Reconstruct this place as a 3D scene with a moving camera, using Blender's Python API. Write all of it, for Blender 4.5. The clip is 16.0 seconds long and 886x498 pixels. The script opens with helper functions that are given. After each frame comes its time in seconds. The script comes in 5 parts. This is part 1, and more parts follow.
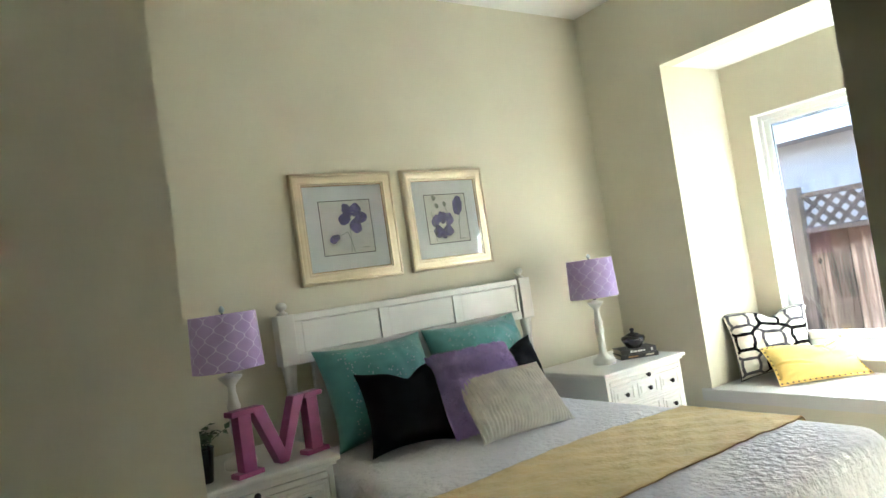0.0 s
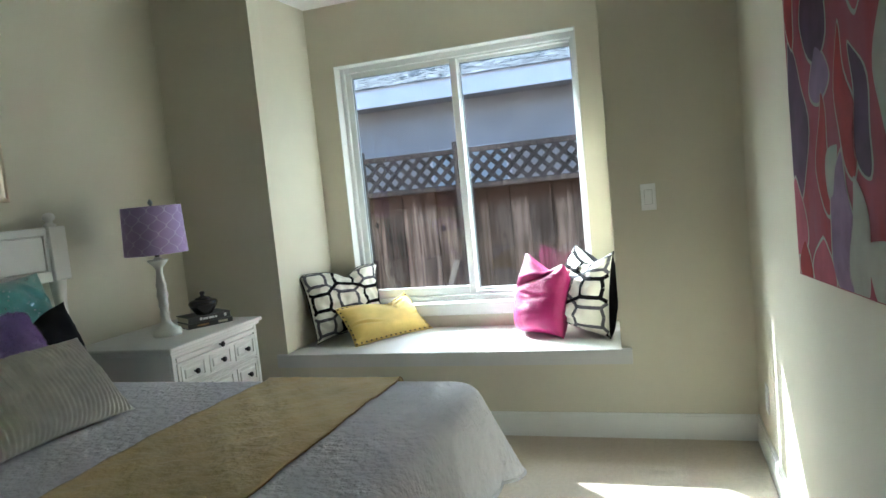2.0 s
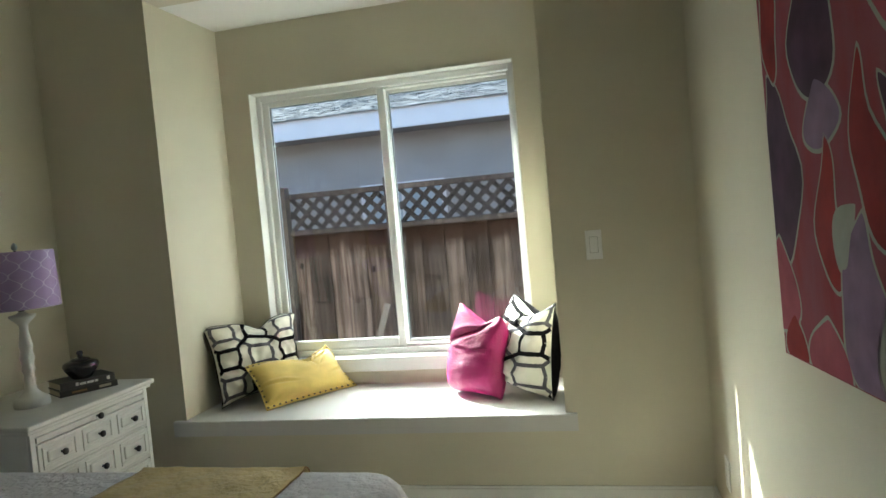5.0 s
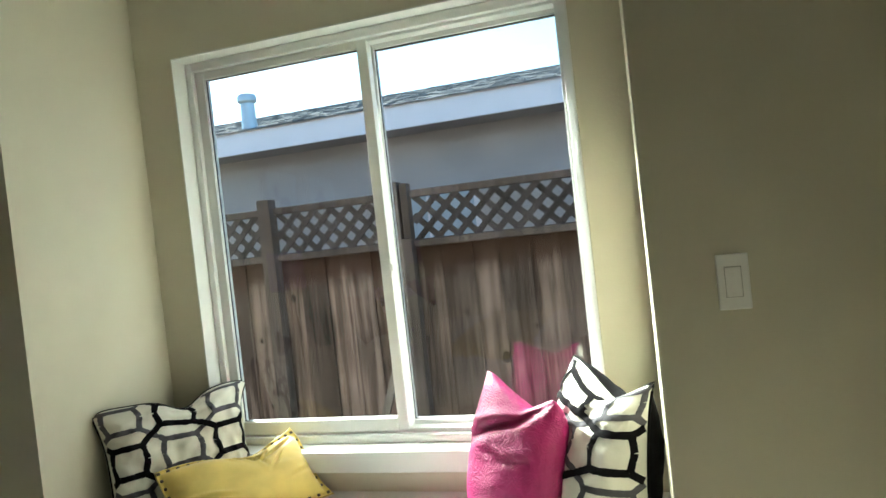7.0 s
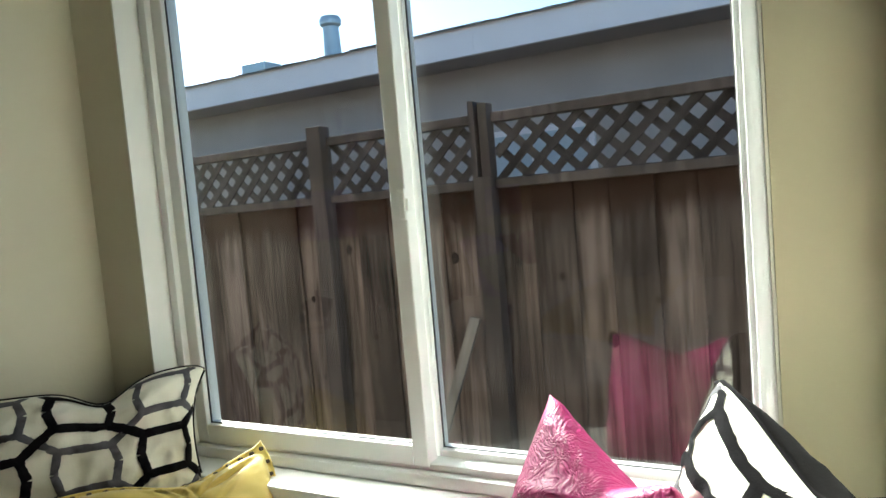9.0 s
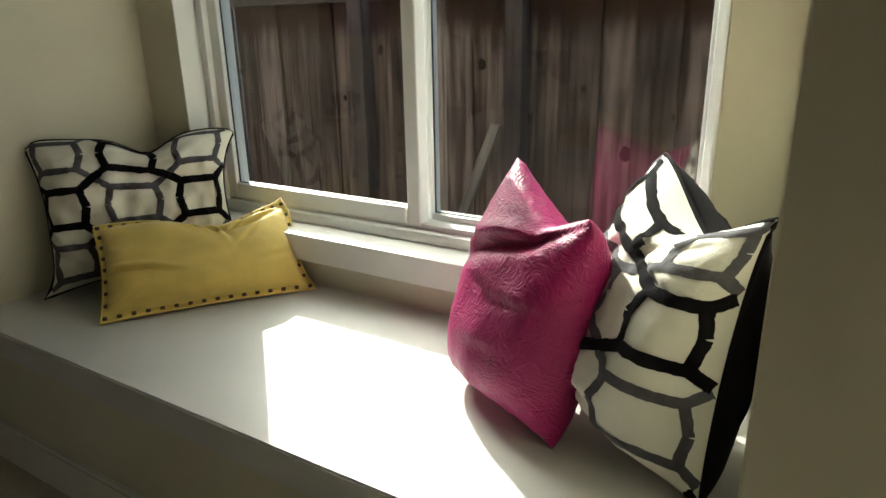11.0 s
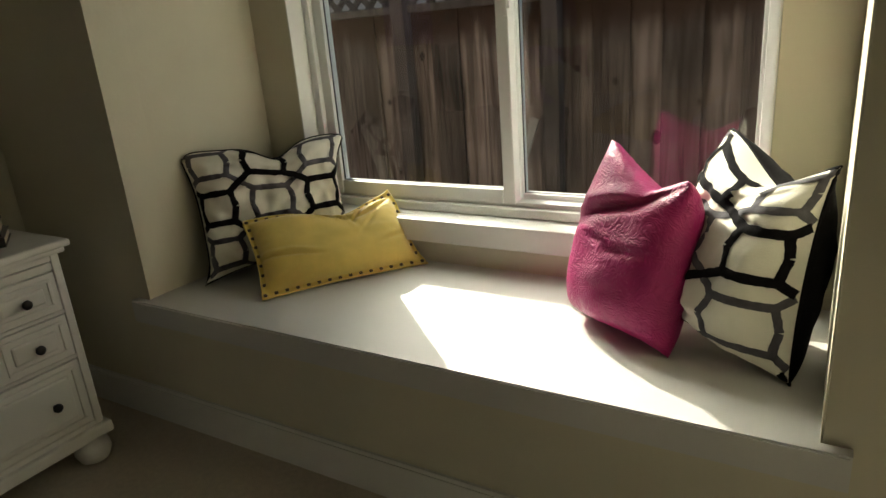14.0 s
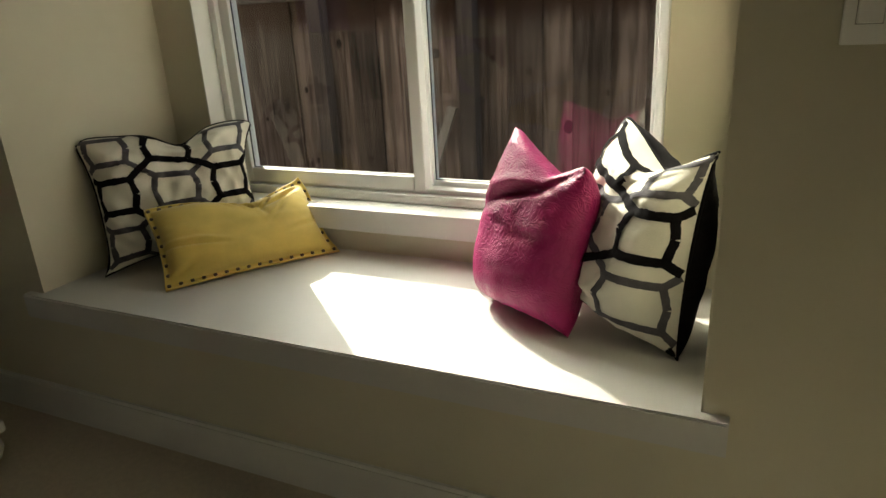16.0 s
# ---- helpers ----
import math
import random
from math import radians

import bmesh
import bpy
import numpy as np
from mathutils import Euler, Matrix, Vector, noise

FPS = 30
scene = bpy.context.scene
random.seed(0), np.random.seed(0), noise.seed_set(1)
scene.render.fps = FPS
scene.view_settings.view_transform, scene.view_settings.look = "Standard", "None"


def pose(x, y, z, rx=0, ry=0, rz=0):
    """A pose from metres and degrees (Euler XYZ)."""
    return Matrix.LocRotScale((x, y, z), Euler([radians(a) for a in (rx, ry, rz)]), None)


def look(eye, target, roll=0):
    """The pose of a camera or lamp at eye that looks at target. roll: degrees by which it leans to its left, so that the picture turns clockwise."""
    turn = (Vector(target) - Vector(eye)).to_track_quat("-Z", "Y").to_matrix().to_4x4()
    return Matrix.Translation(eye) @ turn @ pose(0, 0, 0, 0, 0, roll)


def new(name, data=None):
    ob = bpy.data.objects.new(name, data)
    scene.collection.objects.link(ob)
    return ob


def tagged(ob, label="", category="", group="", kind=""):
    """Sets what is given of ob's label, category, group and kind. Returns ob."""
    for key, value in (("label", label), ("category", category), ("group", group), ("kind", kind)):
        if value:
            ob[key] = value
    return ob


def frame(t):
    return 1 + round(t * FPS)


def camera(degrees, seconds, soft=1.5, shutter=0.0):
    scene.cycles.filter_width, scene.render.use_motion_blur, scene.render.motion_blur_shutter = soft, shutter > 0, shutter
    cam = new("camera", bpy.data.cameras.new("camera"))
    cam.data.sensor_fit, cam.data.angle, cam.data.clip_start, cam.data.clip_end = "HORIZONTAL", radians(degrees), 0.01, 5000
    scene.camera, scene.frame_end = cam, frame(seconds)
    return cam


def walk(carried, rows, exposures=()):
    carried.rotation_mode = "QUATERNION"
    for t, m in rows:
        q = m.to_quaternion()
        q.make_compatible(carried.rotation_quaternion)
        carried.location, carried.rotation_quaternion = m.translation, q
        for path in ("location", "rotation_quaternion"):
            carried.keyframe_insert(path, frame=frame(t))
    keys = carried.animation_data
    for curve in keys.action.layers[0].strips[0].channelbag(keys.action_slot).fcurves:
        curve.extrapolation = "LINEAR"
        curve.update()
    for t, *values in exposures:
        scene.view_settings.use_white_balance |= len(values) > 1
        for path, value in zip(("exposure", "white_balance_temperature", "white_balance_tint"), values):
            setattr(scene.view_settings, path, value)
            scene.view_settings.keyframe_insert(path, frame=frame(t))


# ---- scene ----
cam = camera(67.7, 16.0)
PATH = [
    (0, (3.19, -3.589, 1.355), (1.539, -2.462, 1.446), -8.4),
    (0.5, (3.011, -3.497, 1.355), (1.656, -2.031, 1.473), -8.5),
    (1, (2.892, -3.4, 1.338), (1.64, -1.842, 1.392), -8.0),
    (1.5, (2.76, -3.296, 1.308), (1.679, -1.614, 1.267), -7.0),
    (2, (2.692, -3.233, 1.276), (2.067, -1.341, 1.106), -5.6),
    (2.5, (2.676, -3.217, 1.283), (2.082, -1.316, 1.104), -4.9),
    (3, (2.704, -3.227, 1.297), (2.152, -1.315, 1.096), -4.0),
    (3.5, (2.727, -3.237, 1.321), (2.227, -1.308, 1.155), -4.0),
    (4, (2.752, -3.212, 1.323), (2.314, -1.265, 1.193), -4.6),
    (4.2, (2.739, -3.174, 1.318), (2.293, -1.228, 1.199), -4.9),
    (6.3, (2.486, -2.044, 1.344), (2.112, -0.081, 1.318), -6.1),
    (6.5, (2.473, -1.916, 1.341), (2.119, 0.05, 1.325), -6.0),
    (7, (2.458, -1.575, 1.33), (1.896, 0.344, 1.294), -6.3),
    (7.5, (2.37, -1.278, 1.325), (1.829, 0.647, 1.27), -6.0),
    (8, (2.356, -1.013, 1.337), (1.859, 0.922, 1.296), -5.6),
    (8.2, (2.361, -0.933, 1.355), (1.815, 0.988, 1.301), -5.8),
    (8.5, (2.376, -0.782, 1.326), (1.644, 1.078, 1.247), -5.2),
    (9, (2.333, -0.583, 1.232), (1.415, 1.189, 1.098), -4.9),
    (9.5, (2.403, -0.469, 1.152), (1.356, 1.162, 0.657), -1.5),
    (9.7, (2.46, -0.436, 1.125), (1.326, 1.098, 0.519), -1.4),
    (11.8, (2.534, -0.927, 1.154), (1.611, 0.741, 0.549), -1.4),
    (12, (2.522, -0.965, 1.163), (1.609, 0.714, 0.574), -1.9),
    (12.5, (2.484, -1.076, 1.16), (1.708, 0.674, 0.581), -2.8),
    (13, (2.452, -1.149, 1.162), (1.668, 0.581, 0.538), -3.9),
    (13.5, (2.45, -1.163, 1.179), (1.509, 0.486, 0.55), -4.9),
    (14, (2.456, -1.167, 1.187), (1.457, 0.446, 0.554), -4.6),
    (14.5, (2.452, -1.163, 1.19), (1.427, 0.433, 0.556), -3.9),
    (15, (2.462, -1.156, 1.188), (1.429, 0.434, 0.555), -3.8),
    (15.5, (2.473, -1.156, 1.165), (1.469, 0.448, 0.517), -3.9),
    (16, (2.51, -1.153, 1.175), (1.705, 0.549, 0.502), -3.2),
]
EXPOSURES = [
    (0.0, 4.0, 5620, 1), (0.5, 3.33, 5290, 0), (1.0, 2.97, 5240, 1), (1.5, 2.78, 5240, 1), (2.0, 2.47, 5290, 0), (3.0, 2.32, 5470, -1), (4.2, 2.2, 5690, -2), (6.3, 2.08, 6040, -4), (7.0, 1.94, 6040, -6),
    (8.2, 1.26, 6080, -5), (9.0, 1.30, 6130, -3), (9.5, 1.21, 6060, -3), (12.0, 0.65, 7000, 1), (14.5, 0.71, 7150, 2), (16.0, 0.75, 7200, 2),
]
walk(cam, [(t, look(eye, target, roll)) for t, eye, target, roll in PATH], EXPOSURES)

# ---- world, sun, exposure ----
SUN = Vector((1.1, -1.0, -0.9)).normalized()
world = bpy.data.worlds.new("world")
scene.world = world
world.use_nodes = True
wn = world.node_tree.nodes
sky = wn.new("ShaderNodeTexSky")
sky.sky_type = "NISHITA"
sky.sun_disc = False
sky.sun_elevation = math.asin(-SUN.z)
sky.sun_rotation = math.atan2(-SUN.x, -SUN.y)
sky.air_density, sky.dust_density, sky.ozone_density = 0.9, 0.3, 2.5
wn["Background"].inputs["Strength"].default_value = 0.128
world.node_tree.links.new(sky.outputs["Color"], wn["Background"].inputs["Color"])

sun_data = bpy.data.lights.new("sun", "SUN")
sun_data.energy, sun_data.angle, sun_data.color = 5.0, radians(0.53), (1.0, 0.96, 0.89)
sun = new("sun", sun_data)
sun.matrix_world = look((-6, 8, 8), Vector((-6, 8, 8)) + SUN)


# ---- materials ----
def nodes_of(mat):
    return mat.node_tree.nodes, mat.node_tree.links


def material(name, color, rough=0.6, metal=0.0, vary=0.12, scale=6.0, grain=0.0, grain_scale=200.0, spec=0.5,
             sheen=0.0, stretch=(1, 1, 1), tint=None, by_object=0.0, coat=0.0, bump_dist=0.002):
    """A principled surface: broad mottling, fine grain and relief, optional shade per object."""
    mat = bpy.data.materials.new(name)
    mat.use_nodes = True
    n, l = nodes_of(mat)
    b = n["Principled BSDF"]
    b.inputs["Roughness"].default_value, b.inputs["Metallic"].default_value = rough, metal
    b.inputs["Specular IOR Level"].default_value = spec
    b.inputs["Sheen Weight"].default_value = sheen
    b.inputs["Coat Weight"].default_value = coat
    tc = n.new("ShaderNodeTexCoord")
    mp = n.new("ShaderNodeMapping")
    mp.inputs["Scale"].default_value = stretch
    l.new(tc.outputs["Object"], mp.inputs["Vector"])
    big = n.new("ShaderNodeTexNoise")
    big.inputs["Scale"].default_value, big.inputs["Detail"].default_value = scale, 5
    l.new(mp.outputs["Vector"], big.inputs["Vector"])
    ramp = n.new("ShaderNodeValToRGB")
    lo = tint or tuple(c * (1 - vary) for c in color)
    hi = tuple(min(1, c * (1 + vary * 0.6)) for c in color)
    ramp.color_ramp.elements[0].color, ramp.color_ramp.elements[0].position = (*lo, 1), 0.3
    ramp.color_ramp.elements[1].color, ramp.color_ramp.elements[1].position = (*hi, 1), 0.7
    l.new(big.outputs["Fac"], ramp.inputs["Fac"])
    out = ramp.outputs["Color"]
    fine = n.new("ShaderNodeTexNoise")
    fine.inputs["Scale"].default_value, fine.inputs["Detail"].default_value = grain_scale, 3
    l.new(mp.outputs["Vector"], fine.inputs["Vector"])
    if by_object:
        info = n.new("ShaderNodeObjectInfo")
        rng = n.new("ShaderNodeMapRange")
        rng.inputs["To Min"].default_value, rng.inputs["To Max"].default_value = 1 - by_object, 1 + by_object
        l.new(info.outputs["Random"], rng.inputs["Value"])
        mul = n.new("ShaderNodeVectorMath")
        mul.operation = "SCALE"
        l.new(out, mul.inputs[0])
        l.new(rng.outputs["Result"], mul.inputs["Scale"])
        out = mul.outputs["Vector"]
    l.new(out, b.inputs["Base Color"])
    if grain:
        bump = n.new("ShaderNodeBump")
        bump.inputs["Strength"].default_value, bump.inputs["Distance"].default_value = grain, bump_dist
        l.new(fine.outputs["Fac"], bump.inputs["Height"])
        l.new(bump.outputs["Normal"], b.inputs["Normal"])
    return mat


M_WALL = material("wall_paint", (0.655, 0.615, 0.485), 0.92, vary=0.04, scale=2, grain=0.25, grain_scale=90, spec=0.06)
M_CEIL = material("ceiling_paint", (0.84, 0.83, 0.79), 0.85, vary=0.03, scale=2, grain=0.3, grain_scale=80, spec=0.2)
M_TRIM = material("trim_paint", (0.80, 0.80, 0.76), 0.38, vary=0.04, scale=3, grain=0.06, grain_scale=60)
M_SEAT = material("seat_paint", (0.62, 0.61, 0.585), 0.5, vary=0.04, scale=4, grain=0.05, grain_scale=40)
M_VINYL = material("window_vinyl", (0.78, 0.79, 0.77), 0.32, vary=0.03, scale=5)
M_CARPET = material("carpet", (0.60, 0.515, 0.405), 0.95, vary=0.10, scale=60, grain=1.0, grain_scale=260, spec=0.1, sheen=0.3, bump_dist=0.006)
M_GASKET = material("gasket_rubber", (0.06, 0.06, 0.06), 0.7, vary=0.2, scale=30)
M_FURN = material("white_furniture_paint", (0.75, 0.73, 0.67), 0.42, vary=0.06, scale=5, grain=0.08, grain_scale=50)
M_STUCCO = material("stucco", (0.40, 0.358, 0.345), 0.9, vary=0.1, scale=3, grain=0.6, grain_scale=60)
M_FASCIA = material("fascia_paint", (0.75, 0.705, 0.72), 0.5, vary=0.06, scale=4, grain=0.1, grain_scale=30)
M_DIRT = material("dirt", (0.17, 0.14, 0.10), 0.95, vary=0.4, scale=4, grain=0.8, grain_scale=60, spec=0.2)
M_SHINGLE = material("shingle", (0.12, 0.12, 0.125), 0.92, vary=0.5, scale=14, grain=0.8, grain_scale=150, spec=0.2)
M_PIPE = material("galvanised_pipe", (0.42, 0.48, 0.52), 0.45, metal=0.6, vary=0.15, scale=9)
M_DARKMETAL = material("dark_bronze", (0.05, 0.045, 0.04), 0.35, metal=0.8, vary=0.2, scale=30)


def wood(name, base, dark, by_object=0.25, stain=False):
    """Weathered boards: grain along z, knots, rust-dark tops, shade per board."""
    mat = bpy.data.materials.new(name)
    mat.use_nodes = True
    n, l = nodes_of(mat)
    b = n["Principled BSDF"]
    b.inputs["Roughness"].default_value, b.inputs["Specular IOR Level"].default_value = 0.88, 0.2
    tc = n.new("ShaderNodeTexCoord")
    info = n.new("ShaderNodeObjectInfo")
    shift = n.new("ShaderNodeVectorMath")
    shift.operation = "SCALE"
    comb = n.new("ShaderNodeCombineXYZ")
    for k in "XYZ":
        l.new(info.outputs["Random"], comb.inputs[k])
    l.new(comb.outputs["Vector"], shift.inputs[0])
    shift.inputs["Scale"].default_value = 37.0
    add = n.new("ShaderNodeVectorMath")
    l.new(tc.outputs["Object"], add.inputs[0])
    l.new(shift.outputs["Vector"], add.inputs[1])
    mp = n.new("ShaderNodeMapping")
    mp.inputs["Scale"].default_value = (24, 24, 1.3)
    l.new(add.outputs["Vector"], mp.inputs["Vector"])
    g = n.new("ShaderNodeTexNoise")
    g.inputs["Scale"].default_value, g.inputs["Detail"].default_value, g.inputs["Distortion"].default_value = 1.0, 6, 0.8
    l.new(mp.outputs["Vector"], g.inputs["Vector"])
    ramp = n.new("ShaderNodeValToRGB")
    ramp.color_ramp.elements[0].color, ramp.color_ramp.elements[0].position = (*dark, 1), 0.37
    ramp.color_ramp.elements[1].color, ramp.color_ramp.elements[1].position = (*base, 1), 0.62
    l.new(g.outputs["Fac"], ramp.inputs["Fac"])
    blot = n.new("ShaderNodeTexNoise")
    blot.inputs["Scale"].default_value, blot.inputs["Detail"].default_value = 2.6, 4
    l.new(add.outputs["Vector"], blot.inputs["Vector"])
    br = n.new("ShaderNodeMapRange")
    br.inputs["From Min"].default_value, br.inputs["From Max"].default_value = 0.3, 0.7
    br.inputs["To Min"].default_value, br.inputs["To Max"].default_value = 0.58, 1.25
    l.new(blot.outputs["Fac"], br.inputs["Value"])
    rr = n.new("ShaderNodeMapRange")
    rr.inputs["To Min"].default_value, rr.inputs["To Max"].default_value = 1 - by_object, 1 + by_object
    l.new(info.outputs["Random"], rr.inputs["Value"])
    m1 = n.new("ShaderNodeMath")
    m1.operation = "MULTIPLY"
    l.new(br.outputs["Result"], m1.inputs[0])
    l.new(rr.outputs["Result"], m1.inputs[1])
    sc = n.new("ShaderNodeVectorMath")
    sc.operation = "SCALE"
    l.new(ramp.outputs["Color"], sc.inputs[0])
    l.new(m1.outputs["Value"], sc.inputs["Scale"])
    out = sc.outputs["Vector"]
    if stain:
        sep = n.new("ShaderNodeSeparateXYZ")
        l.new(tc.outputs["Object"], sep.inputs["Vector"])
        drip = n.new("ShaderNodeTexNoise")
        drip.inputs["Scale"].default_value, drip.inputs["Detail"].default_value = 1.0, 4
        mp2 = n.new("ShaderNodeMapping")
        mp2.inputs["Scale"].default_value = (14, 14, 2.0)
        l.new(add.outputs["Vector"], mp2.inputs["Vector"])
        l.new(mp2.outputs["Vector"], drip.inputs["Vector"])
        top = n.new("ShaderNodeMapRange")
        top.inputs["From Min"].default_value, top.inputs["From Max"].default_value = 1.16, 1.50
        top.inputs["To Min"].default_value, top.inputs["To Max"].default_value = -0.35, 0.85
        l.new(sep.outputs["Z"], top.inputs["Value"])
        sm = n.new("ShaderNodeMath")
        sm.use_clamp = True
        l.new(drip.outputs["Fac"], sm.inputs[0])
        l.new(top.outputs["Result"], sm.inputs[1])
        sr = n.new("ShaderNodeValToRGB")
        sr.color_ramp.elements[0].position, sr.color_ramp.elements[0].color = 0.55, (0, 0, 0, 1)
        sr.color_ramp.elements[1].position, sr.color_ramp.elements[1].color = 0.95, (0.85, 0.85, 0.85, 1)
        l.new(sm.outputs["Value"], sr.inputs["Fac"])
        mx = n.new("ShaderNodeMix")
        mx.data_type = "RGBA"
        mx.inputs["B"].default_value = (0.045, 0.018, 0.010, 1)
        l.new(sr.outputs["Color"], mx.inputs["Factor"])
        l.new(out, mx.inputs["A"])
        out = mx.outputs["Result"]
    l.new(out, b.inputs["Base Color"])
    bump = n.new("ShaderNodeBump")
    bump.inputs["Strength"].default_value, bump.inputs["Distance"].default_value = 0.7, 0.004
    l.new(g.outputs["Fac"], bump.inputs["Height"])
    l.new(bump.outputs["Normal"], b.inputs["Normal"])
    return mat


M_BOARD = wood("fence_board", (0.285, 0.215, 0.185), (0.105, 0.073, 0.060), 0.45, True)
M_RAIL = wood("fence_rail", (0.165, 0.128, 0.115), (0.085, 0.066, 0.058), 0.14)
M_KNOT = material("wood_knot", (0.045, 0.028, 0.02), 0.85, vary=0.3, scale=60)

M_STAKE = wood("pale_stake_wood", (0.36, 0.31, 0.27), (0.24, 0.20, 0.17), 0.1)
M_LATTICE = wood("lattice_wood", (0.108, 0.086, 0.080), (0.055, 0.043, 0.039), 0.15)
M_GLASS = bpy.data.materials.new("window_glass")
M_GLASS.use_nodes = True
gn, gl = nodes_of(M_GLASS)
gb = gn["Principled BSDF"]
gb.inputs["Base Color"].default_value = (0.96, 0.98, 0.97, 1)
gb.inputs["Roughness"].default_value, gb.inputs["Transmission Weight"].default_value, gb.inputs["IOR"].default_value = 0.0, 1.0, 1.5


# ---- builders ----
def box(bm, x0, x1, y0, y1, z0, z1, bevel=0.0, seg=2):
    vs = [bm.verts.new((x, y, z)) for x in (x0, x1) for y in (y0, y1) for z in (z0, z1)]
    fs = [bm.faces.new([vs[i] for i in q]) for q in ((0, 1, 3, 2), (4, 6, 7, 5), (0, 4, 5, 1), (2, 3, 7, 6), (0, 2, 6, 4), (1, 5, 7, 3))]
    if bevel:
        es = list({e for f in fs for e in f.edges})
        bmesh.ops.bevel(bm, geom=es, offset=bevel, segments=seg, affect="EDGES", profile=0.5)
    return bm


def lathe(bm, profile, seg=24, cx=0.0, cy=0.0):
    """Turn (radius, z) pairs about the upright through cx, cy."""
    rings = []
    for r, z in profile:
        rings.append([bm.verts.new((cx + max(r, 1e-4) * math.cos(2 * math.pi * k / seg), cy + max(r, 1e-4) * math.sin(2 * math.pi * k / seg), z)) for k in range(seg)])
    for a, b in zip(rings, rings[1:]):
        for k in range(seg):
            bm.faces.new((a[k], a[(k + 1) % seg], b[(k + 1) % seg], b[k]))
    bm.faces.new(list(reversed(rings[0])))
    bm.faces.new(rings[-1])
    return bm


def tube(bm, pts, r, seg=8, closed=False):
    pts = [Vector(p) for p in pts]
    rings, count = [], len(pts)
    for i, p in enumerate(pts):
        a = pts[(i - 1) % count] if closed or i else p
        b = pts[(i + 1) % count] if closed or i < count - 1 else p
        d = (b - a).normalized()
        u = d.orthogonal().normalized() if abs(d.z) > 0.95 else d.cross(Vector((0, 0, 1))).normalized()
        v = d.cross(u).normalized()
        rings.append([bm.verts.new(p + r * (math.cos(2 * math.pi * k / seg) * u + math.sin(2 * math.pi * k / seg) * v)) for k in range(seg)])
    pairs = list(zip(rings, rings[1:])) + ([(rings[-1], rings[0])] if closed else [])
    for a, b in pairs:
        for k in range(seg):
            bm.faces.new((a[k], a[(k + 1) % seg], b[(k + 1) % seg], b[k]))
    if not closed:
        bm.faces.new(list(reversed(rings[0])))
        bm.faces.new(rings[-1])
    return bm


def finish(name, bm, mat, smooth=False):
    me = bpy.data.meshes.new(name)
    bmesh.ops.recalc_face_normals(bm, faces=bm.faces)
    bm.to_mesh(me)
    bm.free()
    for m in (mat if isinstance(mat, (list, tuple)) else [mat]):
        me.materials.append(m)
    if smooth:
        me.polygons.foreach_set("use_smooth", [True] * len(me.polygons))
        if smooth != "all":
            me.set_sharp_from_angle(angle=radians(40))
    return me


def part(name, bm, mat, parent=None, label="", smooth=False, m=None, kind=""):
    ob = new(name, finish(name, bm, mat, smooth))
    if parent:
        ob.parent = parent
    if m is not None:
        ob.matrix_basis = m
    return tagged(ob, label=label, kind=kind)


def thing(name, m, label, category, group=""):
    ob = new(name)
    ob.empty_display_size = 0.1
    ob.matrix_basis = m
    return tagged(ob, label, category, group)


def structure(name, bm, mat, label="", smooth=False, category=""):
    return tagged(part(name, bm, mat, None, label, smooth), kind="structure", category=category)


def B(*a, **k):
    return box(bmesh.new(), *a, **k)


# ---- the room ----
W, BACK, CEIL = 3.072, -3.29, 3.055
RX0, RX1, RZ0, RZ1, RY = 0.635, 2.480, 0.446, 2.494, 0.60
OX0, OX1, OZ0, OZ1 = 0.82, 2.318, 0.597, 2.122
T = 0.12

floor = B(-0.2, 4.8, -4.8, 0.10, -0.12, 0.0)
structure("floor", floor, M_CARPET, "beige cut-pile carpet floor", category="floor")
structure("ceiling", B(-0.2, 4.8, -4.8, 0.30, CEIL, CEIL + 0.1), M_CEIL, "flat white painted ceiling", category="ceiling")
structure("wall_west", B(-T, 0, BACK - 0.6, T, 0, CEIL), M_WALL, "beige painted wall behind the bed", category="wall")
bm = bmesh.new()
box(bm, 0, RX0, 0, T, 0.372, CEIL)
box(bm, RX1, W + T, 0, T, 0.372, CEIL)
bmesh.ops.bevel(bm, geom=[e for e in bm.edges if all(abs(v.co.y) < 1e-6 and abs(v.co.x - RX1) < 1e-6 for v in e.verts)], offset=0.004, segments=3, affect="EDGES")
box(bm, RX0, RX1, 0, T, RZ1, CEIL)
box(bm, 0, W + T, 0, T, 0, 0.372)
structure("wall_north", bm, M_WALL, "beige painted wall with a deep window recess", category="wall")
structure("wall_east", B(W, W + T, BACK - 0.02, 0, 0, CEIL), M_WALL, "beige painted wall that carries the canvas", category="wall")
structure("wall_south", B(0, 1.83, BACK - 0.6, BACK, 0, CEIL), M_WALL, "beige painted back wall of the bedroom", category="wall")
bm = bmesh.new()
box(bm, 1.83, 4.6, -4.55, -4.43, 0, CEIL)
box(bm, 4.6, 4.72, -4.43, BACK - 0.02, 0, CEIL)
box(bm, W + T, 4.6, BACK - 0.02, BACK + 0.10, 0, CEIL)
box(bm, 1.71, 1.83, -4.55, BACK - 0.6, 0, CEIL)
structure("wall_hall", bm, M_WALL, "beige painted walls of the entry passage", category="wall")

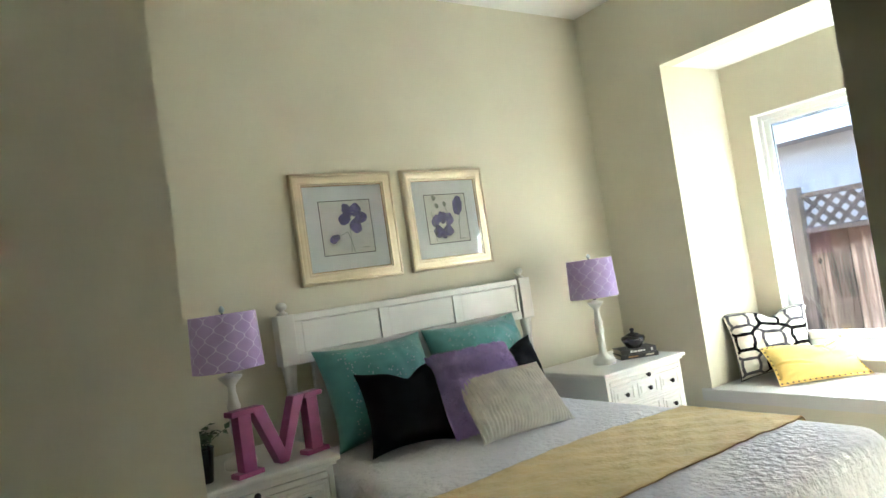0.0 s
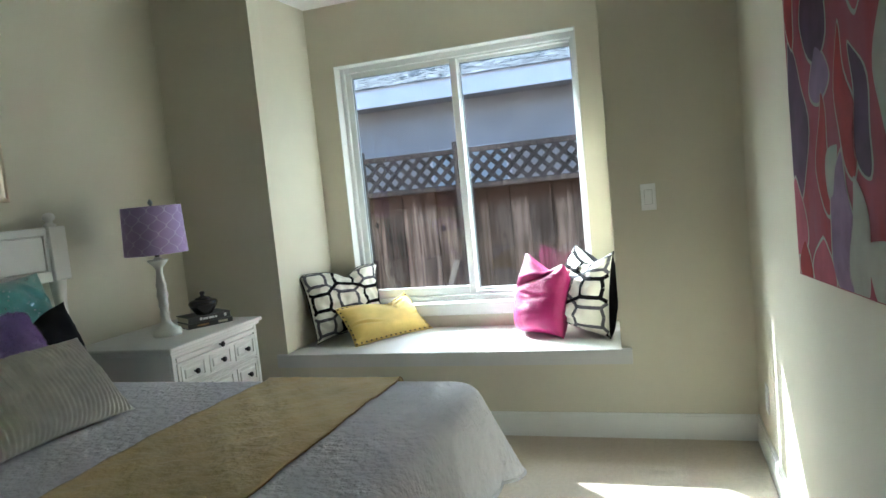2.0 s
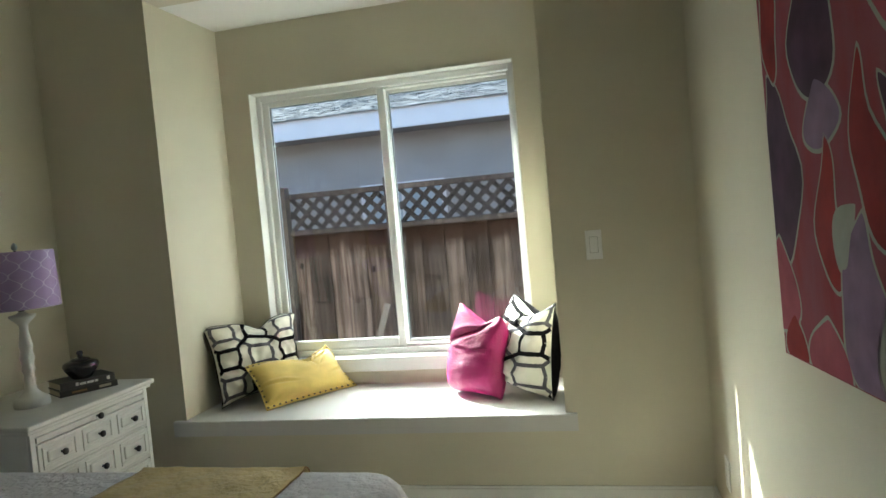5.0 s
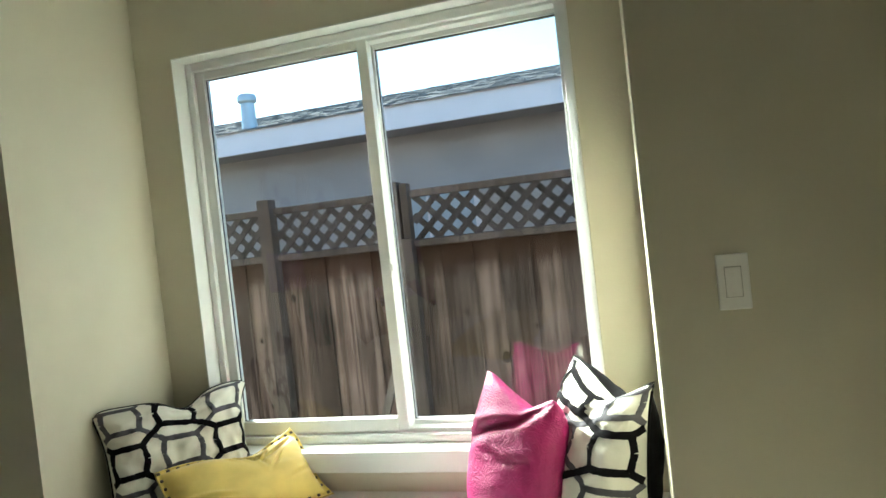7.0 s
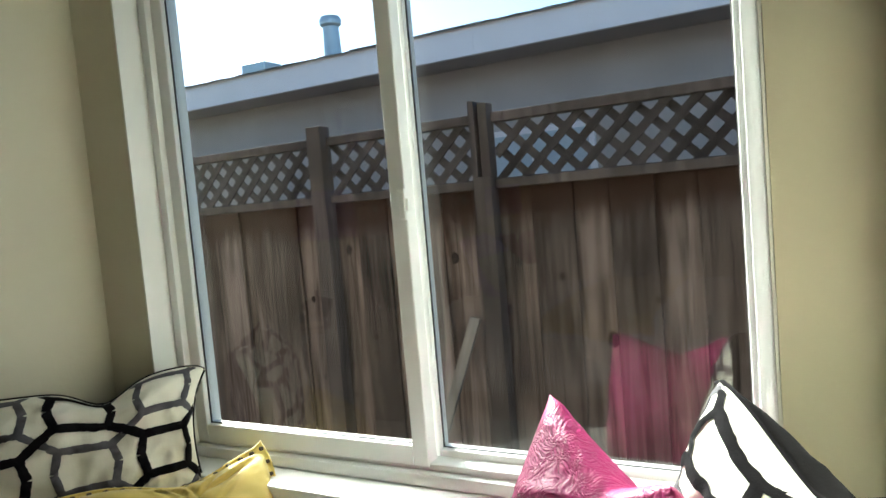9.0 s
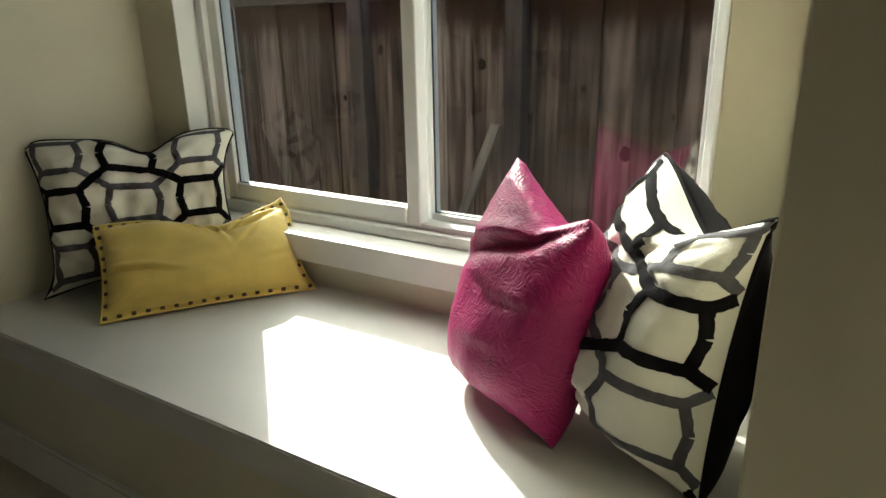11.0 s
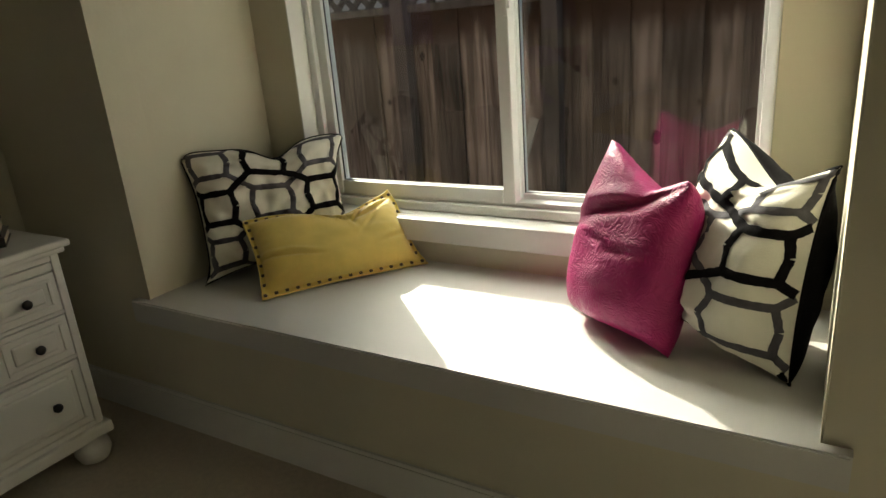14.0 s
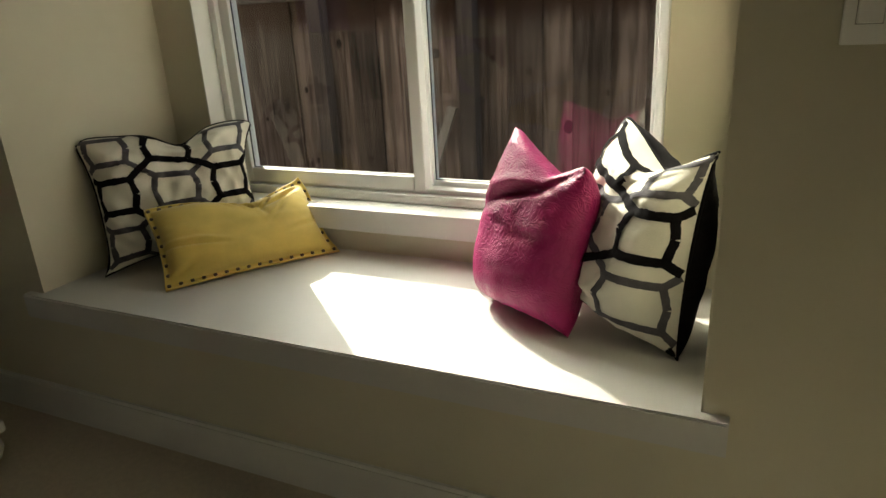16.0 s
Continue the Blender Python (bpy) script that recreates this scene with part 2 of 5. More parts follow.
# window recess
bm = bmesh.new()
box(bm, RX0 - T, RX0, T, RY + 0.16, 0.0, RZ1 + 0.1)
for v in bm.verts:
    if v.co.x > RX0 - 0.01 and v.co.y > RY:
        v.co.x += 0.026
box(bm, RX1, RX1 + T, T, RY + 0.16, 0.0, RZ1 + 0.1)
structure("wall_recess", bm, M_WALL, "beige painted cheeks of the window recess", category="wall")
structure("ceiling_recess", B(RX0, RX1, T, RY, RZ1, RZ1 + 0.1), M_CEIL, "white painted soffit of the window recess", category="ceiling")
bm = bmesh.new()
y0, y1 = RY, RY + 0.16
box(bm, RX0, OX0, y0, y1, 0, RZ1)
box(bm, OX1, RX1, y0, y1, 0, RZ1)
box(bm, OX0, OX1, y0, y1, OZ1, RZ1)
box(bm, OX0, OX1, y0, y1, 0, OZ0 - 0.02)
structure("wall_window", bm, M_WALL, "beige painted wall around the window", category="wall")
# white returns inside the opening
bm = bmesh.new()
box(bm, OX0 + 0.001, OX0 + 0.006, RY - 0.002, RY + 0.08, OZ0, OZ1 - 0.006)
box(bm, OX1 - 0.006, OX1 - 0.001, RY - 0.002, RY + 0.08, OZ0, OZ1 - 0.006)
box(bm, OX0 + 0.001, OX1 - 0.001, RY - 0.002, RY + 0.08, OZ1 - 0.006, OZ1 - 0.001)
structure("trim_window_return", bm, M_TRIM, "white painted window returns", category="trim")
structure("window_sill", B(OX0 - 0.02, OX1 + 0.02, RY - 0.026, RY - 0.0, 0.522, OZ0, 0.003), M_TRIM, "white painted window apron board", category="sill")
structure("window_sill_top", B(OX0 + 0.001, OX1 - 0.001, RY - 0.002, RY + 0.1, OZ0 - 0.02, OZ0 - 0.0005), M_TRIM, "white painted window sill", category="sill")

bm = bmesh.new()
box(bm, RX0, RX1, -0.001, RY, 0.3735, RZ0)
box(bm, 0.577, 2.53, -0.03, -0.001, 0.373, RZ0)
bmesh.ops.bevel(bm, geom=[e for e in bm.edges if all(v.co.y < -0.02 for v in e.verts)], offset=0.004, segments=2, affect="EDGES")
structure("window_seat", bm, M_SEAT, "white painted window seat with a square nosing", category="window seat")

bm = bmesh.new()
bb = 0.124
def base_run(x0, x1, y0, y1):
    box(bm, x0, x1, y0, y1, 0.0, bb - 0.012)
    sx, sy = (x1 - x0) < 0.03, (y1 - y0) < 0.03
    box(bm, x0 + (0.004 if sx and x0 > 1 else 0), x1 - (0.004 if sx and x0 < 1 else 0), y0 + (0.004 if sy and y0 > -1 else 0), y1 - (0.004 if sy and y0 < -1 else 0), bb - 0.012, bb)
base_run(0.013, W - 0.013, -0.013, 0)
base_run(W - 0.013, W, BACK, 0)
base_run(0, 0.013, BACK, 0)
base_run(0.013, 1.83, BACK, BACK + 0.013)
structure("baseboard", bm, M_TRIM, "white painted flat baseboard", category="baseboard")

# outside of the house
bm = bmesh.new()
box(bm, -3, RX0 - T, T, T + 0.1, -0.3, 3.3)
box(bm, RX1 + T, 6, T, T + 0.1, -0.3, 3.3)
structure("wall_outer", bm, M_STUCCO, "stucco outer wall of the house", category="wall")
structure("eave", B(-3.0, 6.0, T + 0.1, 1.30, 2.66, 2.82), M_FASCIA, "painted roof eave over the window", category="eave")
bm = bmesh.new()
box(bm, RX0 - T - 0.06, RX1 + T + 0.06, T + 0.1, 1.12, RZ1 + 0.1, RZ1 + 0.16)
# unseen lower slab, added to bring the sun's upper edge down inside the recess
box(bm, RX0 - T - 0.5, RX1 + T + 0.5, RY + 0.161, 1.16, 2.22, 2.40)
structure("roof_recess_with_sun_block", bm, M_FASCIA, "painted cover over the window bay, with an unseen lower slab added to block sun", category="roof")
bm = bmesh.new()
S = 400
vs = [bm.verts.new(p) for p in ((-S, -S, -0.2), (S, -S, -0.2), (S, S, -0.2), (-S, S, -0.2))]
bm.faces.new(vs)
structure("ground", bm, M_DIRT, "bare brown earth of the side yard", category="ground")

# ---- window unit ----
win = tagged(new("window_1"), "white vinyl sliding window, closed", "window", kind="structure")
FY = 0.672
def ring(bm, x0, x1, z0, z1, y0, y1, w, bev=0.004):
    wl, wr, wb, wt = w
    box(bm, x0, x0 + wl, y0, y1, z0, z1, bev)
    box(bm, x1 - wr, x1, y0, y1, z0, z1, bev)
    box(bm, x0 + wl, x1 - wr, y0, y1, z0, z0 + wb, bev)
    box(bm, x0 + wl, x1 - wr, y0, y1, z1 - wt, z1, bev)
bm = bmesh.new()
ring(bm, OX0 + 0.007, OX1 - 0.007, OZ0 + 0.001, OZ1 - 0.007, FY, FY + 0.11, (0.028, 0.028, 0.03, 0.034))
ring(bm, OX0 + 0.035, OX1 - 0.035, OZ0 + 0.031, OZ1 - 0.041, FY + 0.022, FY + 0.10, (0.012, 0.012, 0.016, 0.012), 0.002)
frame_ob = part("window_frame", bm, M_VINYL, win, "white vinyl frame", "flat")
bm = bmesh.new()
ring(bm, 0.852, 1.590, 0.634, 2.078, 0.692, 0.734, (0.042, 0.042, 0.050, 0.030), 0.004)
sash_l = part("sash", bm, M_VINYL, win, "sliding white sash")
bm = bmesh.new()
ring(bm, 1.568, 2.290, 0.642, 2.072, 0.744, 0.790, (0.026, 0.022, 0.018, 0.020), 0.003)
sash_r = part("sash", bm, M_VINYL, win, "fixed white sash")
for nm, x0, x1, y, z0, z1, par in (("pane", 0.894, 1.548, 0.713, 0.684, 2.048, sash_l), ("pane", 1.594, 2.268, 0.766, 0.660, 2.052, sash_r)):
    bm = B(x0 - 0.004, x1 + 0.004, y - 0.002, y + 0.002, z0 - 0.004, z1 + 0.004)
    p = part(nm, bm, M_GLASS, par, "clear glass pane")
    p.visible_shadow = False
    bm = bmesh.new()
    ring(bm, x0 - 0.003, x1 + 0.003, z0 - 0.003, z1 + 0.003, y - 0.007, y - 0.0025, (0.006, 0.006, 0.005, 0.006), 0.001)
    part("gasket", bm, M_GASKET, par, "dark glazing gasket")
bm = box(bmesh.new(), 1.576, 1.594, 0.680, 0.6915, 1.205, 1.275, 0.004)
box(bm, 1.586, 1.600, 0.683, 0.690, 1.225, 1.252, 0.003)
part("latch", bm, M_VINYL, sash_l, "white sash latch")

# ---- fence ----
fence = thing("fence", pose(0, 2.37, -0.2), "weathered brown wooden privacy fence topped with lattice panels", "fence")
rng = random.Random(4)
mesh_cache = {}
seams = [-0.742, -0.531, -0.326, -0.106, 0.03, 0.167, 0.301, 0.496, 0.66, 0.825, 0.985, 1.12, 1.286, 1.489, 1.655, 1.855, 2.03, 2.22]
while seams[0] > -4.2:
    seams.insert(0, seams[0] - rng.uniform(0.15, 0.21))
while seams[-1] < 5.2:
    seams.append(seams[-1] + rng.uniform(0.15, 0.21))
for k, (xa, xb) in enumerate(zip(seams, seams[1:])):
    hw = (xb - xa) / 2
    bm = B(-hw - (0.012 if k % 2 else -0.001), hw + (0.012 if k % 2 else -0.001), -0.008, 0.008, 0.03, 1.535, 0.004, 1)
    part("fence_board", bm, M_BOARD, fence, m=pose((xa + xb) / 2, 0.020 if k % 2 else -0.004, 0, rng.uniform(-0.2, 0.2), rng.uniform(-0.2, 0.2)))
for cx in (-3.45, -2.28, -1.06, 0.13, 2.33, 3.55, 4.75):
    bm = B(-0.046, 0.046, -0.09, 0.0, 0, 1.90, 0.005)
    part("fence_post", bm, M_RAIL, fence, m=pose(cx, -0.016, 0, 0, rng.uniform(-0.4, 0.4)))
# the post with a split head
bm = B(-0.046, 0.046, -0.09, 0.0, 0, 1.545, 0.005)
box(bm, -0.046, -0.016, -0.09, 0.0, 1.545, 1.90, 0.004)
box(bm, 0.000, 0.046, -0.082, 0.0, 1.545, 1.885, 0.004)
box(bm, -0.016, 0.000, -0.03, 0.0, 1.545, 1.88)
part("fence_post", bm, M_RAIL, fence, "split-headed post", m=pose(1.092, -0.016, 0))
posts = (-3.45, -2.28, -1.06, 0.13, 1.092, 2.33, 3.55, 4.75)
for a, b in zip(posts, posts[1:]):
    a2, b2 = a + 0.047, b - 0.047
    for z0, z1 in ((1.487, 1.530), (1.797, 1.842)):
        part("fence_rail", B(a2, b2, -0.055, 0.02, z0, z1, 0.004), M_RAIL, fence)
    z0, z1 = 1.530, 1.797
    h = z1 - z0
    n = int((b2 - a2 + h) / 0.125) + 1
    for sgn, yy in ((1, -0.028), (-1, -0.018)):
        for i in range(n + 1):
            xc = a2 - h / 2 + 0.04 + i * 0.125
            # clip the slanted strip to its panel
            lo, hi = -h / 2, h / 2
            x_at = lambda z: xc + sgn * z
            if sgn > 0:
                lo, hi = max(lo, a2 + 0.02 - xc), min(hi, b2 - 0.02 - xc)
            else:
                lo, hi = max(lo, xc - b2 + 0.02), min(hi, xc - a2 - 0.02)
            if hi - lo < 0.03:
                continue
            ln = (hi - lo) * math.sqrt(2) + 0.035
            mid = (lo + hi) / 2
            bm = B(-0.019, 0.019, -0.004, 0.004, -ln / 2, ln / 2)
            part("lattice_strip", bm, M_LATTICE, fence, m=pose(x_at(mid), yy, (z0 + z1) / 2 + mid, 0, 45 * sgn, 0))
KNOTS = ((0.429, 1.24, 1.0), (0.226, 1.03, 1.2), (0.355, 0.907, 1.1), (-0.27, 0.765, 0.7), (-0.05, 0.76, 0.8), (0.445, 0.759, 0.6), (0.865, 0.96, 1.3), (0.937, 1.247, 1.0), (1.135, 0.697, 1.1), (1.42, 0.853, 1.0), (1.84, 0.742, 0.7), (1.63, 0.559, 1.5), (1.203, 0.924, 0.9), (-0.387, 0.573, 0.6), (-0.019, 0.31, 0.8), (2.45, 0.8, 1.0), (-0.9, 0.9, 1.0), (-1.3, 0.5, 0.9))
for kx, kz, ks in KNOTS:
    k = max(i for i in range(len(seams)) if seams[i] < kx)
    bm = bmesh.new()
    rim_v = []
    for q in range(16):
        an = q * math.pi / 8
        f = 1 + 0.22 * noise.noise(Vector((math.cos(an) * 1.3, math.sin(an) * 1.3, kx * 9)))
        rim_v.append(bm.verts.new((0.017 * ks * f * math.cos(an), 0, 0.023 * ks * f * math.sin(an))))
    mid = bm.verts.new((0.002, -0.002, 0.001))
    for q in range(16):
        bm.faces.new((rim_v[q], rim_v[(q + 1) % 16], mid))
    part("knot", bm, M_KNOT, fence, m=pose(kx, (0.020 if k % 2 else -0.004) - 0.0125, kz + 0.2), smooth="all")
stake = thing("wooden_stake", pose(0.72, 2.115, -0.2, -11.5, 17, 0), "pale wooden stake leaning against the fence", "stake")
part("shaft", B(-0.026, 0.026, -0.012, 0.012, 0, 0.93, 0.003), M_STAKE, stake)

# ---- neighbouring house ----
house = thing("neighbour_house", pose(0, 4.2, -0.2), "single-storey grey stucco house with a white fascia and shingled roof", "house")
part("wall", B(-12, 12, 0.48, 0.68, 0, 2.72), M_STUCCO, house, "grey stucco wall")
part("fascia", B(-12, 12, 0.0, 0.04, 2.565, 2.79, 0.004), M_FASCIA, house, "white painted fascia board")
# soffit takes the wall's darker grey in place of the shade behind the fascia
part("soffit", B(-12, 12, 0.04, 0.48, 2.575, 2.595), M_STUCCO, house)
slope = 0.255
roof_bm = bmesh.new()
vs = [roof_bm.verts.new(p) for p in ((-12, -0.03, 2.78), (12, -0.03, 2.78), (12, 4.6, 2.78 + 4.63 * slope), (-12, 4.6, 2.78 + 4.63 * slope), (12, 9.2, 2.78), (-12, 9.2, 2.78))]
roof_bm.faces.new(vs[:4])
roof_bm.faces.new((vs[3], vs[2], vs[4], vs[5]))
roof = part("roof", roof_bm, M_SHINGLE, house, "dark grey shingled roof")

# ---- roof pieces, vents, neighbour window ----
rng = random.Random(8)
verts, faces = [], []
course = 0.085
for c in range(54):
    d = c * course
    x = -7.0 + (0.15 if c % 2 else 0)
    while x < 7.0:
        wd = rng.uniform(0.06, 0.17)
        th = rng.uniform(0.003, 0.016)
        for i, (dx, dd, up) in enumerate(((0, -0.01 + rng.uniform(-0.008, 0.008), 0), (wd - 0.012, -0.01, 0), (wd - 0.012, course + 0.01, 0), (0, course + 0.01, 0))):
            z = 2.782 + (d + dd) * slope + (0.006 if i > 1 else 0)
            verts.append((x + dx, -0.03 + d + dd, z))
        o = len(verts) - 4
        for q in range(4):
            vx, vy, vz = verts[o + q]
            verts.append((vx, vy, vz + (th if q < 2 else 0.003)))
        faces += [(o + 4, o + 5, o + 6, o + 7), (o, o + 1, o + 5, o + 4), (o + 1, o + 2, o + 6, o + 5), (o + 3, o, o + 4, o + 7)]
        x += wd
me = bpy.data.meshes.new("shingles")
me.from_pydata(verts, [], faces)
M_TAB = material("shingle_tab", (0.21, 0.205, 0.20), 1.0, vary=0.55, scale=9, grain=0.8, grain_scale=150, spec=0.05)
n, l = nodes_of(M_TAB)
geo = n.new("ShaderNodeNewGeometry")
mr = n.new("ShaderNodeMapRange")
mr.inputs["To Min"].default_value, mr.inputs["To Max"].default_value = 0.45, 1.3
l.new(geo.outputs["Random Per Island"], mr.inputs["Value"])
sc = n.new("ShaderNodeVectorMath")
sc.operation = "SCALE"
src = n["Principled BSDF"].inputs["Base Color"].links[0].from_socket
l.new(src, sc.inputs[0])
l.new(mr.outputs["Result"], sc.inputs["Scale"])
l.new(sc.outputs["Vector"], n["Principled BSDF"].inputs["Base Color"])
me.materials.append(M_TAB)
sh = new("shingles", me)
sh.parent = roof
tagged(sh, kind="stuff", label="grey asphalt shingles")
vent_pipe = thing("vent_pipe", pose(-1.2, 4.42, 2.56), "pale galvanised roof vent pipe with a cap", "vent pipe")
part("pipe", lathe(bmesh.new(), [(0.085, 0), (0.08, 0.05), (0.07, 0.36)], 20), M_PIPE, vent_pipe, smooth=True)
part("cap", lathe(bmesh.new(), [(0.07, 0.34), (0.095, 0.36), (0.1, 0.40), (0.085, 0.43), (0.07, 0.435)], 20), M_PIPE, vent_pipe, "dented vent cap", smooth=True)
roof_vent = thing("roof_vent", pose(-2.55, 5.0, 2.745), "low brown metal roof vent", "roof vent")
part("hood", B(-0.16, 0.16, -0.14, 0.14, 0.0, 0.14, 0.015), M_PIPE, roof_vent)
nwin = part("window", B(0.02, 1.05, 0.44, 0.482, 1.0, 2.0, 0.004), M_FASCIA, house, "white framed window")
for x0, x1 in ((0.07, 0.52), (0.55, 1.0)):
    part("pane", B(x0, x1, 0.43, 0.441, 1.05, 1.95), material("far_glass", (0.45, 0.5, 0.55), 0.1, vary=0.1), nwin)

# ---- fabrics ----
M_TEAL = material("teal_satin", (0.075, 0.26, 0.23), 0.42, vary=0.25, scale=9, grain=0.2, grain_scale=220, sheen=0.3)
M_SEQ = material("sequin", (0.75, 0.95, 0.92), 0.25, metal=0.5, vary=0.1, scale=60)
M_BLACK = material("black_cotton", (0.006, 0.006, 0.008), 0.9, vary=0.3, scale=14, grain=0.3, grain_scale=300, spec=0.1)
M_LAV = material("lavender_fur", (0.70, 0.53, 1.0), 0.95, vary=0.16, scale=22, grain=1.0, grain_scale=170, sheen=0.15, spec=0.1, bump_dist=0.012)
M_SILVER = material("silver_rib_cloth", (0.80, 0.78, 0.71), 0.6, vary=0.16, scale=16, grain=0.3, grain_scale=260, sheen=0.3)
M_WHITEBED = material("white_plush", (0.75, 0.73, 0.76), 0.92, vary=0.06, scale=16, grain=1.0, grain_scale=38, sheen=0.25, spec=0.15, bump_dist=0.017)
M_GOLD = material("gold_plush", (0.72, 0.56, 0.27), 0.9, vary=0.10, scale=9, grain=0.8, grain_scale=46, sheen=0.25, spec=0.1, bump_dist=0.008)
M_PIPING = material("brown_piping", (0.36, 0.21, 0.09), 0.8, vary=0.2, scale=30)
M_YELLOW = material("yellow_velvet", (0.74, 0.55, 0.13), 0.7, vary=0.16, scale=9, grain=0.25, grain_scale=300, sheen=0.4)
M_BEAD = material("wooden_bead", (0.075, 0.05, 0.025), 0.5, vary=0.3, scale=50)
M_CREAM = material("cream_linen", (0.74, 0.71, 0.60), 0.85, vary=0.08, scale=10, grain=0.4, grain_scale=320, sheen=0.2)
M_BAND = material("black_velvet", (0.008, 0.007, 0.008), 0.95, vary=0.3, scale=40, grain=0.5, grain_scale=300, sheen=0.02, spec=0.05)
M_GREY = material("grey_velvet", (0.105, 0.10, 0.11), 0.95, vary=0.25, scale=40, grain=0.5, grain_scale=300, sheen=0.08, spec=0.1)
M_SHADE = material("lavender_shade", (0.44, 0.33, 0.58), 0.85, vary=0.08, scale=12, grain=0.3, grain_scale=300)
M_SHADE_LINE = material("shade_print", (0.72, 0.64, 0.80), 0.8, vary=0.06, scale=20)
M_MAGENTA = material("magenta_paint", (0.30, 0.055, 0.17), 0.4, vary=0.18, scale=14, grain=0.15, grain_scale=60)
M_POTGLAZE = material("black_glaze", (0.018, 0.014, 0.016), 0.22, vary=0.3, scale=20, coat=0.4)
M_PAPER = material("book_pages", (0.62, 0.55, 0.42), 0.9, vary=0.12, scale=60, grain=0.4, grain_scale=300, stretch=(1, 1, 12))
M_BOOK = material("black_book_cloth", (0.03, 0.026, 0.026), 0.45, vary=0.3, scale=25)
M_INK = material("white_print", (0.75, 0.74, 0.7), 0.6)
M_LEAF = material("leaf", (0.05, 0.10, 0.03), 0.5, vary=0.4, scale=40, by_object=0.3)
M_CHAMP = material("champagne_frame", (0.66, 0.57, 0.42), 0.34, metal=0.7, vary=0.07, scale=9, grain=0.12, grain_scale=160)
M_MAT = material("blue_grey_mat", (0.90, 0.90, 0.92), 0.85, vary=0.03, scale=8, grain=0.1)
M_PRINT = material("print_paper", (0.84, 0.82, 0.79), 0.8, vary=0.08, scale=12)
M_PURPLE = material("violet_print", (0.115, 0.092, 0.28), 0.7, vary=0.65, scale=38)
M_VIOLET = material("pale_violet_print", (0.165, 0.135, 0.35), 0.7, vary=0.55, scale=30)
M_STEM = material("grey_green_print", (0.30, 0.31, 0.27), 0.7, vary=0.3, scale=40)
M_LINE = material("dark_line", (0.02, 0.02, 0.02), 0.7)

M_PINK = material("magenta_quilt", (0.37, 0.009, 0.125), 0.45, vary=0.2, scale=8)
n, l = nodes_of(M_PINK)
tc = n.new("ShaderNodeTexCoord")
warp = n.new("ShaderNodeTexNoise")
warp.inputs["Scale"].default_value, warp.inputs["Detail"].default_value = 7, 3
l.new(tc.outputs["Object"], warp.inputs["Vector"])
mixv = n.new("ShaderNodeVectorMath")
mixv.operation = "MULTIPLY_ADD"
mixv.inputs[1].default_value = (0.35, 0.35, 0.35)
l.new(warp.outputs["Color"], mixv.inputs[0])
l.new(tc.outputs["Object"], mixv.inputs[2])
wave = n.new("ShaderNodeTexVoronoi")
wave.feature = "SMOOTH_F1"
wave.inputs["Scale"].default_value = 120
l.new(mixv.outputs["Vector"], wave.inputs["Vector"])
bump = n.new("ShaderNodeBump")
bump.inputs["Strength"].default_value, bump.inputs["Distance"].default_value = 0.9, 0.0026
l.new(wave.outputs["Distance"], bump.inputs["Height"])
l.new(bump.outputs["Normal"], n["Principled BSDF"].inputs["Normal"])


